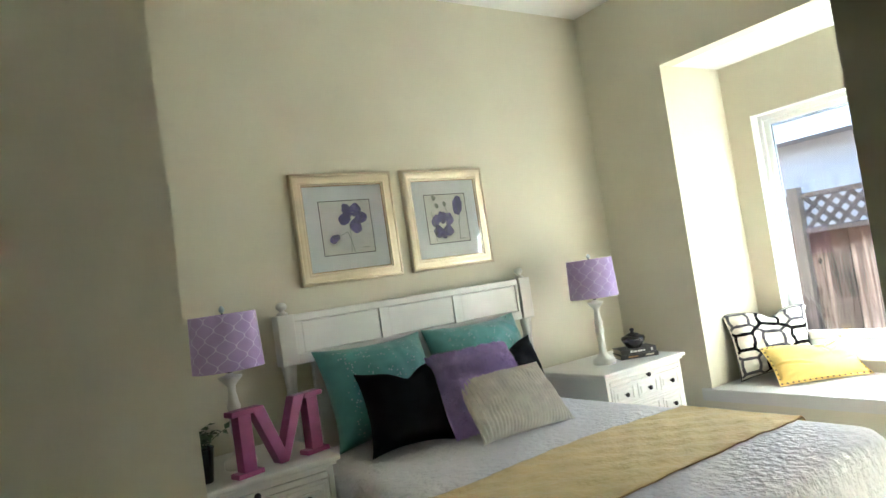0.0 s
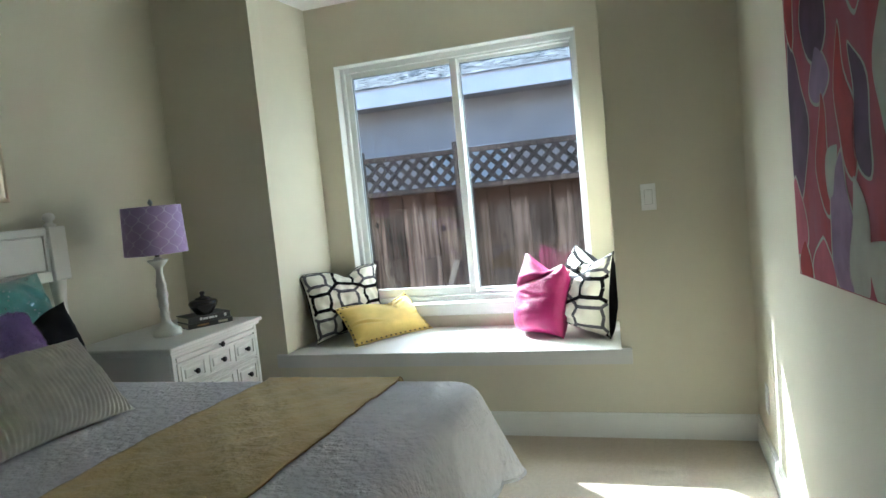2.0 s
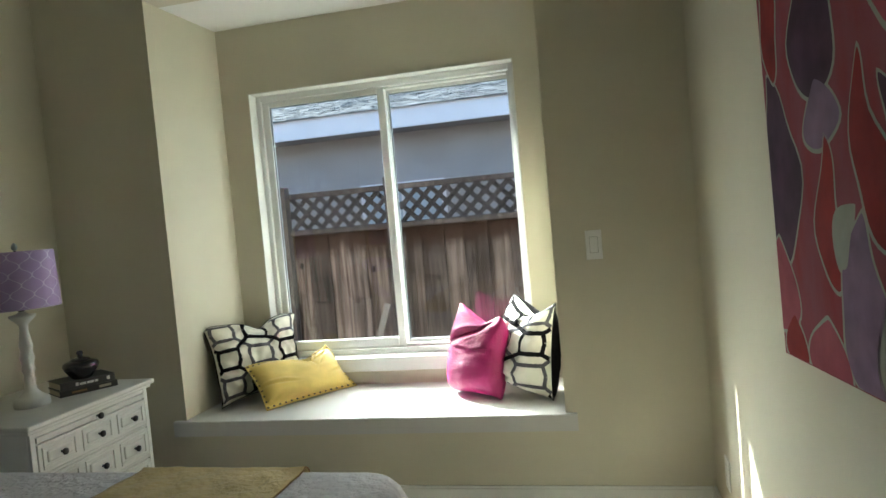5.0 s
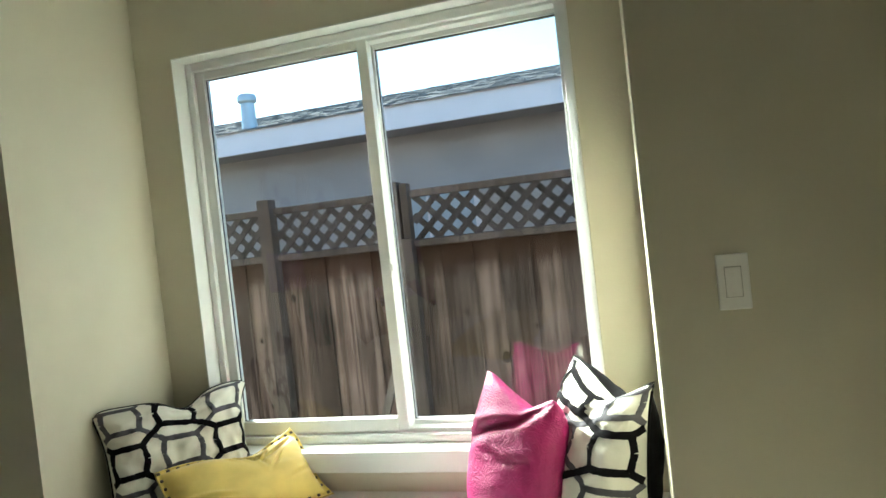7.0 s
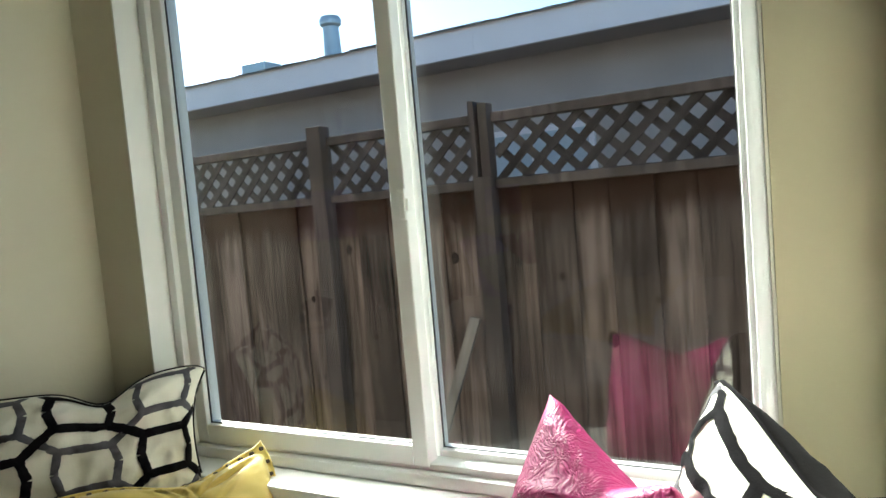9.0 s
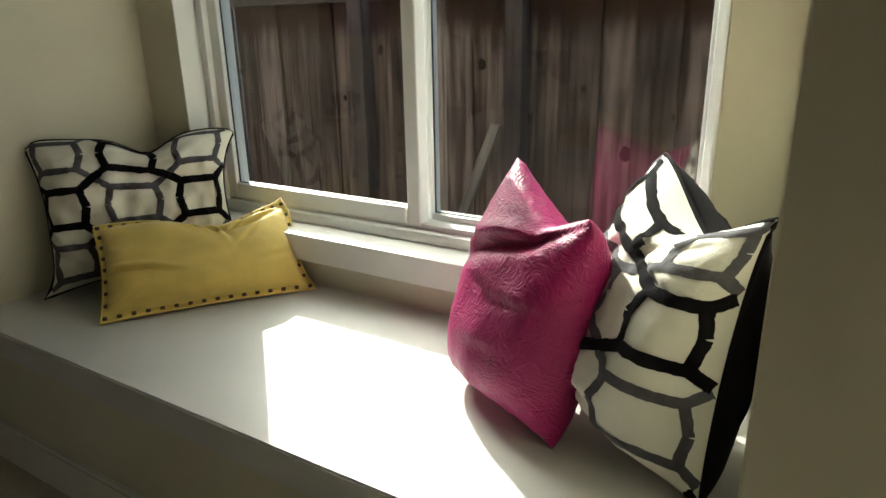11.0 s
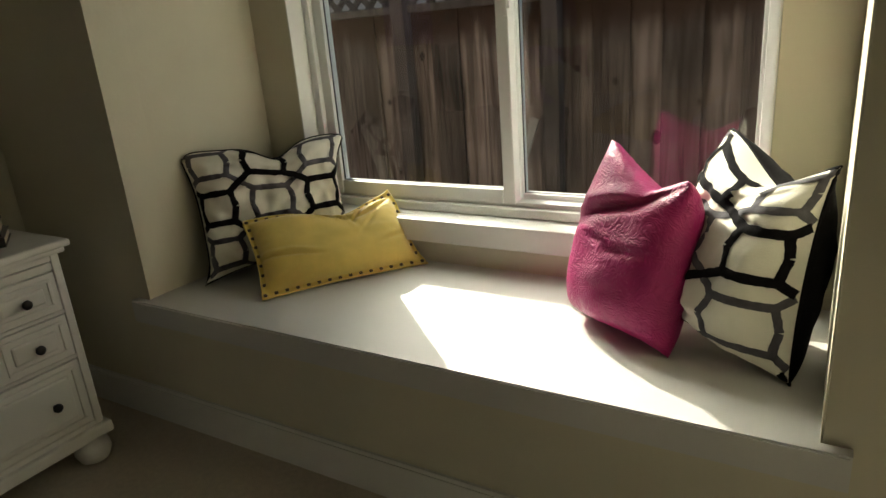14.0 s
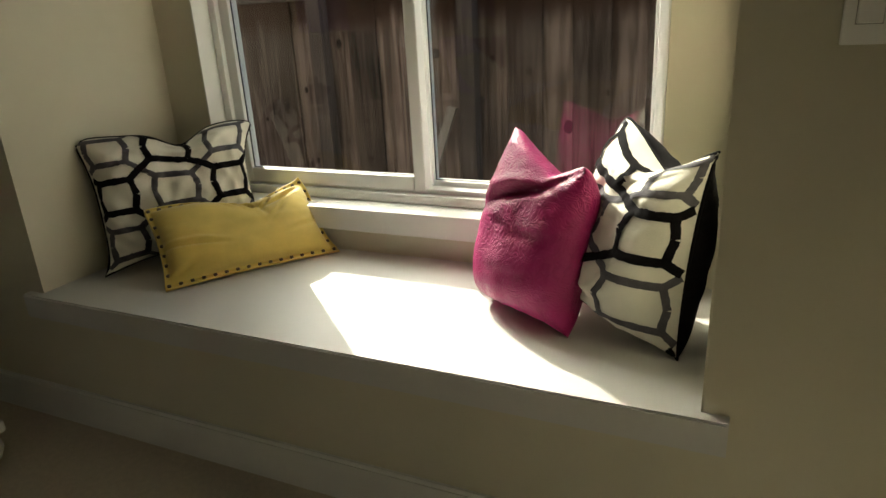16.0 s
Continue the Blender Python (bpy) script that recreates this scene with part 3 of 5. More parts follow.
# ---- cushions ----
class Cushion:
    """A stuffed cushion: x across, z up from its lower edge, front towards -y."""

    def __init__(self, w, h, d, pinch=0.10, chop=0.0, chop_w=0.4, chop_at=0.0, wrinkle=0.006, seed=0, sag=0.0, ear=0.0, power=0.42, freq=9, taper=0.0, folds=(), pucker=0.005, corners=(), flange=(1.0, 1.0), ridges=0.5, soft=0.0, vee=0.0, front=1.0, wrap=1.0, keen=0.0, base=4, belly=0.0):
        self.w, self.h, self.d, self.pinch, self.chop, self.chop_w, self.chop_at = w, h, d, pinch, chop, chop_w, chop_at
        self.wrinkle, self.seed, self.sag, self.ear, self.power, self.freq = wrinkle, seed, sag, ear, power, freq
        self.taper, self.folds, self.pucker = taper, folds, pucker
        self.corners, self.flange, self.ridges, self.soft, self.vee, self.front, self.wrap, self.keen, self.base, self.belly = corners, flange, ridges, soft, vee, front, wrap, keen, base, belly

    def at(self, u, v, side=-1, lift=0.0):
        x = u * self.w / 2 * (1 - self.pinch * (1 - v * v) ** 1.0 * abs(u) ** 3)
        z = v * self.h / 2 * (1 - self.pinch * (1 - u * u) * abs(v) ** 3)
        x *= 1 - self.soft * u * u * v * v
        z *= 1 - self.soft * u * u * v * v
        fu, fv = min(1.0, abs(u) / self.flange[0]), min(1.0, abs(v) / self.flange[1])
        full = max(0.0, (1 - fu ** 4) * (1 - fv ** (4 if v > 0 else self.base))) ** self.power
        full *= 1 - 0.35 * (abs(u) * abs(v))
        full *= 1 - self.keen * (abs(u) * max(0.0, v)) ** 2
        th = self.d / 2 * full
        g = math.exp(-((u - self.chop_at) / self.chop_w) ** 2)
        if self.vee:
            g = max(0.0, 1 - (abs(u - self.chop_at) ** 1.1) / self.vee)
        top = max(0.0, v) ** 1.3
        z -= self.chop * g * top
        th *= 1 - 0.30 * (self.chop > 0) * g * top
        p = Vector((u * 1.7 + self.seed, v * 1.7 - self.seed, side * 3.1))
        w = noise.noise(p * 1.3) + 0.5 * noise.noise(p * self.freq * 0.45)
        th += self.wrinkle * w * full
        ridge = 1 - abs(noise.noise(p * 2.2 + Vector((3.0, 0, 0))))
        th += self.wrinkle * self.ridges * (ridge ** 6) * full
        rim_near = max(abs(u), abs(v)) ** 6
        th += self.pucker * rim_near * noise.noise(Vector((u * 9 + self.seed, v * 9, side))) * min(1.0, full * 2)
        if side < 0:
            th += self.belly * (1 - u ** 4) * math.exp(-((v + 0.62) / 0.5) ** 2) * min(1.0, full * 1.6)
            for fu, fv, ang, ln, wd, dp in self.folds:
                c, s = math.cos(radians(ang)), math.sin(radians(ang))
                du, dv = u - fu, v - fv
                along, across = c * du + s * dv, -s * du + c * dv
                th += -dp * math.exp(-(across / wd) ** 2 - (along / ln) ** 2) + 0.6 * dp * math.exp(-((across - 1.6 * wd) / wd) ** 2 - (along / ln) ** 2)
        x *= 1 - self.taper * max(0.0, v) ** 2
        if self.flange[0] < 1 and max(abs(u), abs(v)) < 0.999:
            th = max(th, 0.0018)
        dy = 0.0
        for su, sv, dx, out, dz, sharp in self.corners:
            f = (max(0.0, su * u) * max(0.0, sv * v)) ** sharp
            x += dx * f
            z += dz * f
            dy += out * f
        z += self.sag * (1 - u * u) * -1 * (v < 0) * v * v
        th *= self.front if side < 0 else 2 - self.front
        y = side * (th + lift) + dy
        y += self.ear * (abs(u) * abs(v)) ** 3 * self.d * 0.5
        return Vector((x, y, z + self.h / 2))

    def mesh(self, n=36):
        bm = bmesh.new()
        edge = {}
        for side in (-1, 1):
            grid = []
            for j in range(n + 1):
                row = []
                for i in range(n + 1):
                    u, v = math.sin(math.pi / 2 * (2 * i / n - 1)) * 0.5 + (2 * i / n - 1) * 0.5, math.sin(math.pi / 2 * (2 * j / n - 1)) * 0.5 + (2 * j / n - 1) * 0.5
                    rim = i in (0, n) or j in (0, n)
                    if rim and (i, j) in edge:
                        row.append(edge[i, j])
                        continue
                    vert = bm.verts.new(self.at(u, v, side))
                    if rim:
                        edge[i, j] = vert
                    row.append(vert)
                grid.append(row)
            for j in range(n):
                for i in range(n):
                    q = (grid[j][i], grid[j][i + 1], grid[j + 1][i + 1], grid[j + 1][i])
                    bm.faces.new(q if side < 0 else tuple(reversed(q)))
        return bm

    def rim(self, n=24):
        out = []
        for k in range(4 * n):
            s, f = divmod(k, n)
            a = -1 + 2 * f / n
            u, v = ((a, -1), (1, a), (-a, 1), (-1, -a))[s]
            out.append(self.at(u, v, -1))
        return out

    def over(self, s, v, side, lift=0.0):
        """A spot on the cover by an even share s of the way across it."""
        return self.at(math.copysign(1 - (1 - min(1.0, abs(s))) ** self.wrap, s), v, side, lift)

    def ribbon(self, bm, pts, width, lift, side=-1):
        """A flat band laid on the cover along points in u, v; ragged edges."""
        samples = []
        for (u0, v0), (u1, v1) in zip(pts, pts[1:]):
            for k in range(18):
                f = k / 18
                samples.append((u0 + (u1 - u0) * f, v0 + (v1 - v0) * f))
        samples.append(pts[-1])
        rows = []
        for i, (u, v) in enumerate(samples):
            p, q = samples[max(0, i - 1)], samples[min(len(samples) - 1, i + 1)]
            ub, vb = max(-0.97, min(0.97, u)), max(-0.97, min(0.97, v))
            lu = (self.over(ub + 0.015, vb, side) - self.over(ub - 0.015, vb, side)).length / 0.03
            lv = (self.over(ub, vb + 0.015, side) - self.over(ub, vb - 0.015, side)).length / 0.03
            du, dv = (q[0] - p[0]) * lu, (q[1] - p[1]) * lv
            ln = math.hypot(du, dv) or 1
            nu, nv = -dv / ln * width / lu / 2, du / ln * width / lv / 2
            row = []
            for s in (-1, -0.4, 0.4, 1):
                r = s * (1 + 0.16 * noise.noise(Vector((u * 23, v * 23, s * 5))) + (0.13 * noise.noise(Vector((u * 90, v * 90, s * 7))) if abs(s) > 0.9 else 0.0))
                uu, vv = max(-0.992, min(0.992, u + nu * r)), max(-0.98, min(0.98, v + nv * r))
                row.append(bm.verts.new(self.over(uu, vv, side, lift * (1 if abs(s) < 0.9 else 0.6))))
            rows.append(row)
        for a, b in zip(rows, rows[1:]):
            for k in range(3):
                bm.faces.new((a[k], a[k + 1], b[k + 1], b[k]))


def cushion(name, c, m, mat, label, piping=None, back=None, res=36, group="", cord=0.004):
    ob = thing(name, m, label, "cushion", group)
    body = part("cover", c.mesh(res), [mat, back or mat], ob, smooth="all")
    if back:
        for p in body.data.polygons:
            if p.center.y > 0.002:
                p.material_index = 1
    if piping:
        part("piping", tube(bmesh.new(), c.rim(), cord, 6, True), piping, ob, "corded edge", smooth="all")
    return ob, body


def net(c, ob, off, mat, half_w, lift, label, P=0.69, Q=1.28, rw=0.40, rh=0.50, edge_free=False):
    """Bands that run as a net: upright box cells in staggered columns, tied by slanting links."""
    bm = bmesh.new()
    for i in range(-4, 5):
        for j in range(-4, 5):
            cx = i * P + off[0]
            cy = (j + 0.5 * (i % 2)) * Q + off[1]
            x0, x1, y0, y1 = cx - rw / 2, cx + rw / 2, cy - rh / 2, cy + rh / 2
            nx = cx + P - rw / 2
            bow = 0.045
            xm0, xm1 = x0 - bow, x1 + bow
            for (u0, v0), (u1, v1) in (((x0, y0), (x1, y0)), ((x0, y1), (x1, y1)), ((x0, y0), (xm0, cy)), ((xm0, cy), (x0, y1)), ((x1, y0), (xm1, cy)), ((xm1, cy), (x1, y1)), ((x1, y1), (nx, cy + Q / 2 - rh / 2)), ((x1, y0), (nx, cy - Q / 2 + rh / 2))):
                t0, t1 = 0.0, 1.0
                out = edge_free and min(abs(u0), abs(u1)) > 0.88 and abs(u1 - u0) < 0.1
                for p0, p1 in ((u0, u1), (v0, v1)):
                    d = p1 - p0
                    if abs(d) < 1e-9:
                        out = out or abs(p0) > 0.955
                        continue
                    ta, tb = (-0.978 - p0) / d, (0.978 - p0) / d
                    t0, t1 = max(t0, min(ta, tb)), min(t1, max(ta, tb))
                if out or t1 - t0 < 0.05:
                    continue
                c.ribbon(bm, [(u0 + (u1 - u0) * t0, v0 + (v1 - v0) * t0), (u0 + (u1 - u0) * t1, v0 + (v1 - v0) * t1)], half_w, lift)
    part("band", bm, mat, ob, label, smooth="all", kind="stuff")


# window seat cushions
c = Cushion(0.561, 0.454, 0.165, 0.17, 0.048, 0.24, 0.14, 0.022, 3, power=0.60, soft=0.03, corners=((1, 1, 0.036, 0.0, -0.018, 3), (1, 1, -0.026, 0.0, -0.020, 9), (-1, 1, 0.022, 0.0, -0.026, 9), (-1, 1, 0.0, 0.0, -0.012, 2), (-1, -1, 0.034, -0.02, 0.0, 2), (-1, -1, -0.030, -0.035, -0.004, 7)), folds=((-0.75, -0.6, -40, 0.3, 0.07, 0.012), (-0.1, 0.2, 85, 0.4, 0.06, 0.008), (-0.55, 0.6, 40, 0.25, 0.05, 0.006), (0.2, 0.55, 75, 0.25, 0.06, 0.006), (0.5, 0.75, -30, 0.2, 0.05, 0.005)))
ob, _ = cushion("throw_pillow", c, pose(0.866, 0.370, 0.452, -13.5, 0, 56), M_CREAM, "cream pillow with black and grey bands on the window seat", M_BAND, M_BAND, 64, "patterned pillows", 0.0042)
net(c, ob, (-0.04, 0.03), M_GREY, 0.0185, 0.0034, "grey velvet bands", 0.66, 1.34, 0.39, 0.42)
net(c, ob, (0.61, 0.03), M_BAND, 0.0215, 0.0048, "black velvet bands", 0.66, 1.34, 0.39, 0.42)
c = Cushion(0.448, 0.501, 0.209, 0.12, 0.105, 0.33, 0.22, 0.012, 11, power=0.50, front=1.12, wrap=1.8, soft=0.02, keen=0.75, base=12, belly=0.050, vee=1.15, corners=((1, -1, 0.004, 0.0, -0.006, 3), (-1, -1, 0.0, -0.085, 0.004, 1.4), (-1, 1, -0.022, 0.01, -0.052, 3), (1, 1, 0.004, 0.0, -0.014, 4)),
            folds=((0.2, 0.45, 60, 0.3, 0.08, 0.005), (0.5, 0.3, -20, 0.25, 0.06, 0.006), (0.45, 0.62, 15, 0.35, 0.07, 0.005), (0.1, -0.72, 10, 0.4, 0.05, 0.008), (-0.3, 0.1, 80, 0.4, 0.06, 0.006)))
ob, _ = cushion("throw_pillow", c, pose(2.297, 0.3685, 0.450, -7, 0, -57), M_CREAM, "cream pillow with black and grey bands against the recess wall", M_BAND, M_BAND, 64, "patterned pillows", 0.0042)
net(c, ob, (0.60, -0.59), M_GREY, 0.0185, 0.0034, "grey velvet bands", 0.80, 1.26, 0.47, 0.40, True)
net(c, ob, (0.60, 0.03), M_BAND, 0.0220, 0.0048, "black velvet bands", 0.80, 1.26, 0.47, 0.42, True)

c = Cushion(0.350, 0.446, 0.185, 0.04, 0.085, 0.28, 0.22, 0.005, 5, power=0.48, freq=5, taper=0.10, ridges=0.2, vee=1.05, keen=0.5, base=9, belly=0.015, corners=((-1, 1, -0.012, 0.012, 0.006, 5), (1, 1, -0.004, -0.040, -0.027, 2), (1, 1, -0.016, 0.0, -0.012, 8), (1, -1, 0.002, -0.01, -0.010, 5), (-1, -1, 0.050, 0.0, 0.020, 5)),
            folds=((-0.15, 0.40, 26, 0.70, 0.10, 0.026), (0.35, -0.10, 6, 0.36, 0.04, 0.006), (-0.3, -0.04, -6, 0.25, 0.04, 0.006), (-0.75, 0.30, 10, 0.25, 0.05, 0.005), (0.1, -0.55, 5, 0.4, 0.07, 0.004)))
cushion("throw_pillow", c, pose(2.026, 0.308, 0.452, -17, 0, -30), M_PINK, "magenta quilted pillow with a chopped top on the window seat", None, None, 64)

c = Cushion(0.530, 0.292, 0.14, 0.06, 0.046, 0.42, 0.18, 0.0036, 7, freq=5, ridges=0.0, power=0.52, flange=(0.95, 0.905), corners=((1, 1, -0.026, 0.0, 0.004, 4), (1, 1, 0.0, 0.0, 0.012, 14), (-1, 1, 0.004, 0.0, -0.010, 4), (1, -1, 0.014, 0.0, 0.0, 4)),
            folds=((-0.06, 0.66, 120, 0.16, 0.030, 0.012), (0.08, 0.56, 112, 0.22, 0.026, 0.016), (0.22, 0.46, 100, 0.32, 0.024, 0.019), (0.36, 0.58, 70, 0.24, 0.026, 0.016), (0.58, 0.58, 40, 0.30, 0.04, 0.015), (0.45, 0.15, 62, 0.22, 0.03, 0.008), (-0.72, -0.22, -20, 0.30, 0.040, 0.014), (-0.45, -0.30, -30, 0.20, 0.035, 0.008), (0.75, -0.3, 30, 0.2, 0.05, 0.006), (-0.80, -0.75, 30, 0.2, 0.05, 0.006)))
ob, _ = cushion("lumbar_pillow", c, pose(1.158, 0.337, 0.452, -46, 0, 55), M_YELLOW, "yellow lumbar pillow edged with brown beads on the window seat", M_YELLOW, None, 80)
bm = bmesh.new()
box(bm, -0.0058, 0.0058, -0.003, 0.003, -0.0052, 0.0052, 0.0022, 1)
bead = finish("bead", bm, M_BEAD, True)
n_long, n_short = 15, 8
spots = [(-0.965 + 1.93 * k / n_long, s) for k in range(n_long + 1) for s in (-0.935, 0.935)] + [(s * 0.965, -0.935 + 1.87 * k / n_short) for k in range(1, n_short) for s in (-1, 1)]
for u, v in spots:
    b_ob = new("bead", bead)
    b_ob.parent = ob
    b_ob.location = c.at(u, v, -1, 0.0015)

# ---- bed ----
BX0, BX1, BY0, BY1, BZ = 0.12, 2.10, -2.47, -1.06, 0.62
bed = thing("bed", pose(0, (BY0 + BY1) / 2, 0), "white painted panelled bed with a made-up mattress", "bed")
half = (BY1 - BY0) / 2
for yy in (-0.690, 0.832):
    bm = lathe(bmesh.new(), [(0.022, 0), (0.03, 0.02), (0.033, 0.3), (0.030, 0.6), (0.036, 0.68), (0.028, 0.72), (0.026, 0.95), (0.034, 1.03), (0.036, 1.05)], 20, 0.075, yy)
    part("post", bm, M_FURN, bed, "turned white post", smooth=True)
    part("post_block", B(0.032, 0.118, yy - 0.043, yy + 0.043, 1.05, 1.295, 0.006), M_FURN, bed)
    bm = lathe(bmesh.new(), [(0.026, 1.295), (0.028, 1.303), (0.014, 1.311), (0.013, 1.318), (0.025, 1.328), (0.027, 1.340), (0.020, 1.352), (0.006, 1.358)], 18, 0.075, yy)
    part("finial", bm, M_FURN, bed, smooth="all")
bm = bmesh.new()
box(bm, 0.045, 0.100, -0.648, 0.790, 1.255, 1.292, 0.006)
box(bm, 0.045, 0.100, -0.648, 0.790, 1.048, 1.098, 0.004)
for a, b in ((-0.648, -0.608), (-0.172, -0.120), (0.304, 0.360), (0.772, 0.790)):
    box(bm, 0.047, 0.098, a, b, 1.098, 1.255)
box(bm, 0.05, 0.080, -0.62, 0.78, 1.09, 1.26)
part("headboard_frame", bm, M_FURN, bed, "white painted headboard rails")
for a, b in ((-0.598, -0.182), (-0.110, 0.294), (0.370, 0.762)):
    part("headboard_panel", B(0.074, 0.092, a - 0.0092, b + 0.0092, 1.0988, 1.2542, 0.007), M_FURN, bed, "raised white panel")
part("headboard_board", B(0.055, 0.085, -0.57, 0.71, 0.35, 1.047), M_FURN, bed, "lower white headboard")
for s in (-1, 1):
    part("side_rail", B(0.10, 2.0, s * 0.66 - 0.015, s * 0.66 + 0.015, 0.2, 0.32, 0.004), M_FURN, bed)
for sx, sy in ((2.05, 0.60), (2.05, -0.60), (1.1, 0.0)):
    part("leg", B(sx - 0.03, sx + 0.03, sy - 0.03, sy + 0.03, 0, 0.30, 0.008), M_DARKMETAL, bed, "dark bed leg")
part("mattress", B(0.13, 2.03, -half + 0.03, half - 0.03, 0.24, 0.595, 0.05, 3), M_WHITEBED, bed, "white mattress")


def drape(x0, x1, y0, y1, z, drop, r, flare, seed, ripple):
    """A cover that lies on the bed and hangs over its foot and sides."""
    bm = bmesh.new()
    R = 0.09
    ring_pts = []
    n_side, n_foot, n_c = 46, 32, 14
    for k in range(n_side):
        ring_pts.append((x0 + (x1 - R - x0) * k / n_side, y1, 0.0, 1.0))
    for k in range(n_c):
        a = math.pi / 2 * (1 - k / n_c)
        ring_pts.append((x1 - R + R * math.cos(a), y1 - R + R * math.sin(a), math.cos(a), math.sin(a)))
    for k in range(n_foot):
        ring_pts.append((x1, y1 - R - (y1 - y0 - 2 * R) * k / n_foot, 1.0, 0.0))
    for k in range(n_c + 1):
        a = -math.pi / 2 * k / n_c
        ring_pts.append((x1 - R + R * math.cos(a), y0 + R + R * math.sin(a), math.cos(a), math.sin(a)))
    for k in range(1, n_side + 1):
        ring_pts.append((x1 - R - (x1 - R - x0) * k / n_side, y0, 0.0, -1.0))
    rings = []
    inner = [0.0, 0.25, 0.5, 0.75, 0.9, 1.0]
    cyl = (y0 + y1) / 2
    for f in inner:
        row = []
        for px, py, nx, ny in ring_pts:
            cx = min(px, x1 - 0.45)
            qx, qy = cx + (px - cx) * f, cyl + (py - cyl) * f
            e = (1 - f) * 0.016 + 0.006 * noise.noise(Vector((qx * 3, qy * 3, seed)))
            row.append(bm.verts.new((qx - nx * r * 0.0, qy, z + e)))
        rings.append(row)
    length = 0.0
    steps = 15
    for s in range(1, steps + 1):
        row = []
        for i, (px, py, nx, ny) in enumerate(ring_pts):
            corner = (2 * abs(nx * ny)) ** 1.2
            total = drop * (1 + 0.10 * corner)
            d = total * s / steps
            a = min(math.pi / 2, d / r)
            out = r * math.sin(a)
            down = r * (1 - math.cos(a)) + max(0, d - r * math.pi / 2)
            hang = max(0, d - r) / drop
            out += flare * hang * (1 + 1.7 * corner)
            out += ripple * hang * (math.sin(i * 0.62 + seed) * 0.6 + noise.noise(Vector((i * 0.23, seed, 0))) * 1.2)
            e = 0.006 * noise.noise(Vector((px * 3, py * 3, seed)))
            row.append(bm.verts.new((px + nx * out, py + ny * out, z - down + e * (1 - s / steps))))
        rings.append(row)
    for a, b in zip(rings, rings[1:]):
        for k in range(len(ring_pts) - 1):
            bm.faces.new((a[k], a[k + 1], b[k + 1], b[k]))
    hem = [v.co.copy() for v in rings[-1]]
    bmesh.ops.remove_doubles(bm, verts=bm.verts, dist=0.0005)
    return bm, hem


bm, hem = drape(BX0, BX1 - 0.055, BY0 + 0.03, BY1 - 0.03, BZ, 0.345, 0.04, 0.06, 2.0, 0.014)
cover = part("coverlet", bm, M_WHITEBED, None, "", smooth="all")
part("hem", tube(bmesh.new(), hem, 0.006, 6), M_WHITEBED, cover, "rolled stitched hem", smooth="all")
tagged(cover, "white plush bedspread hanging over the bed's foot and sides", "bedspread")
solid = cover.modifiers.new("thickness", "SOLIDIFY")
solid.thickness, solid.offset = 0.006, -1

runner_thing = thing("bed_runner", pose(0, 0, 0), "golden yellow bed runner with dark piping laid across the bed", "bed runner")
bm = bmesh.new()
prof = []
yc, hw = (BY0 + BY1) / 2, (BY1 - BY0) / 2 - 0.03
for k in range(12):
    prof.append((yc + hw + 0.046 + 0.020 * (1 - k / 11), BZ - 0.30 + 0.27 * k / 11))
for k in range(1, 6):
    a = k / 6 * math.pi / 2
    prof.append((yc + hw + 0.046 * math.cos(a), BZ - 0.034 + 0.046 * math.sin(a)))
for k in range(101):
    prof.append((yc + hw - 2 * hw * k / 100, BZ + 0.009 + 0.017 * math.sin(math.pi * k / 100)))
for k in range(1, 6):
    a = k / 6 * math.pi / 2
    prof.append((yc - hw - 0.046 * math.sin(a), BZ - 0.034 + 0.046 * math.cos(a)))
for k in range(12):
    prof.append((yc - hw - 0.046 - 0.020 * k / 11, BZ - 0.03 - 0.27 * k / 11))
rows = []
left, right = [], []
bpy.context.view_layer.update()
deps = bpy.context.evaluated_depsgraph_get()
for i, (y, z) in enumerate(prof):
    row = []
    for k in range(41):
        x = 1.225 + 0.545 * k / 40 + 0.008 * noise.noise(Vector((y * 3, 1 + k * 0.02, 0)))
        e = 0.006 * noise.noise(Vector((x * 7, y * 7, 4))) + 0.0052 * math.sin(x * 46) * math.sin(y * 38) + 0.002 * noise.noise(Vector((x * 25, y * 25, 2)))
        if 17 <= i <= 117:
            ok, hit = cover.ray_cast(Vector((x, y, 1.0)), Vector((0, 0, -1)), depsgraph=deps)[:2]
            z = (hit.z if ok else z) + 0.0068
            e *= 0.75
        row.append(bm.verts.new((x, y, z + e)))
    left.append(row[0].co.copy())
    right.append(row[-1].co.copy())
    rows.append(row)
for a, b in zip(rows, rows[1:]):
    for k in range(40):
        bm.faces.new((a[k], a[k + 1], b[k + 1], b[k]))
r_ob = part("cloth", bm, M_GOLD, runner_thing, smooth="all")
solid = r_ob.modifiers.new("thickness", "SOLIDIFY")
solid.thickness, solid.offset = 0.005, 0
for line in (left, right):
    part("piping", tube(bmesh.new(), line, 0.0026, 6), M_PIPING, runner_thing, "dark brown corded edge", smooth="all")

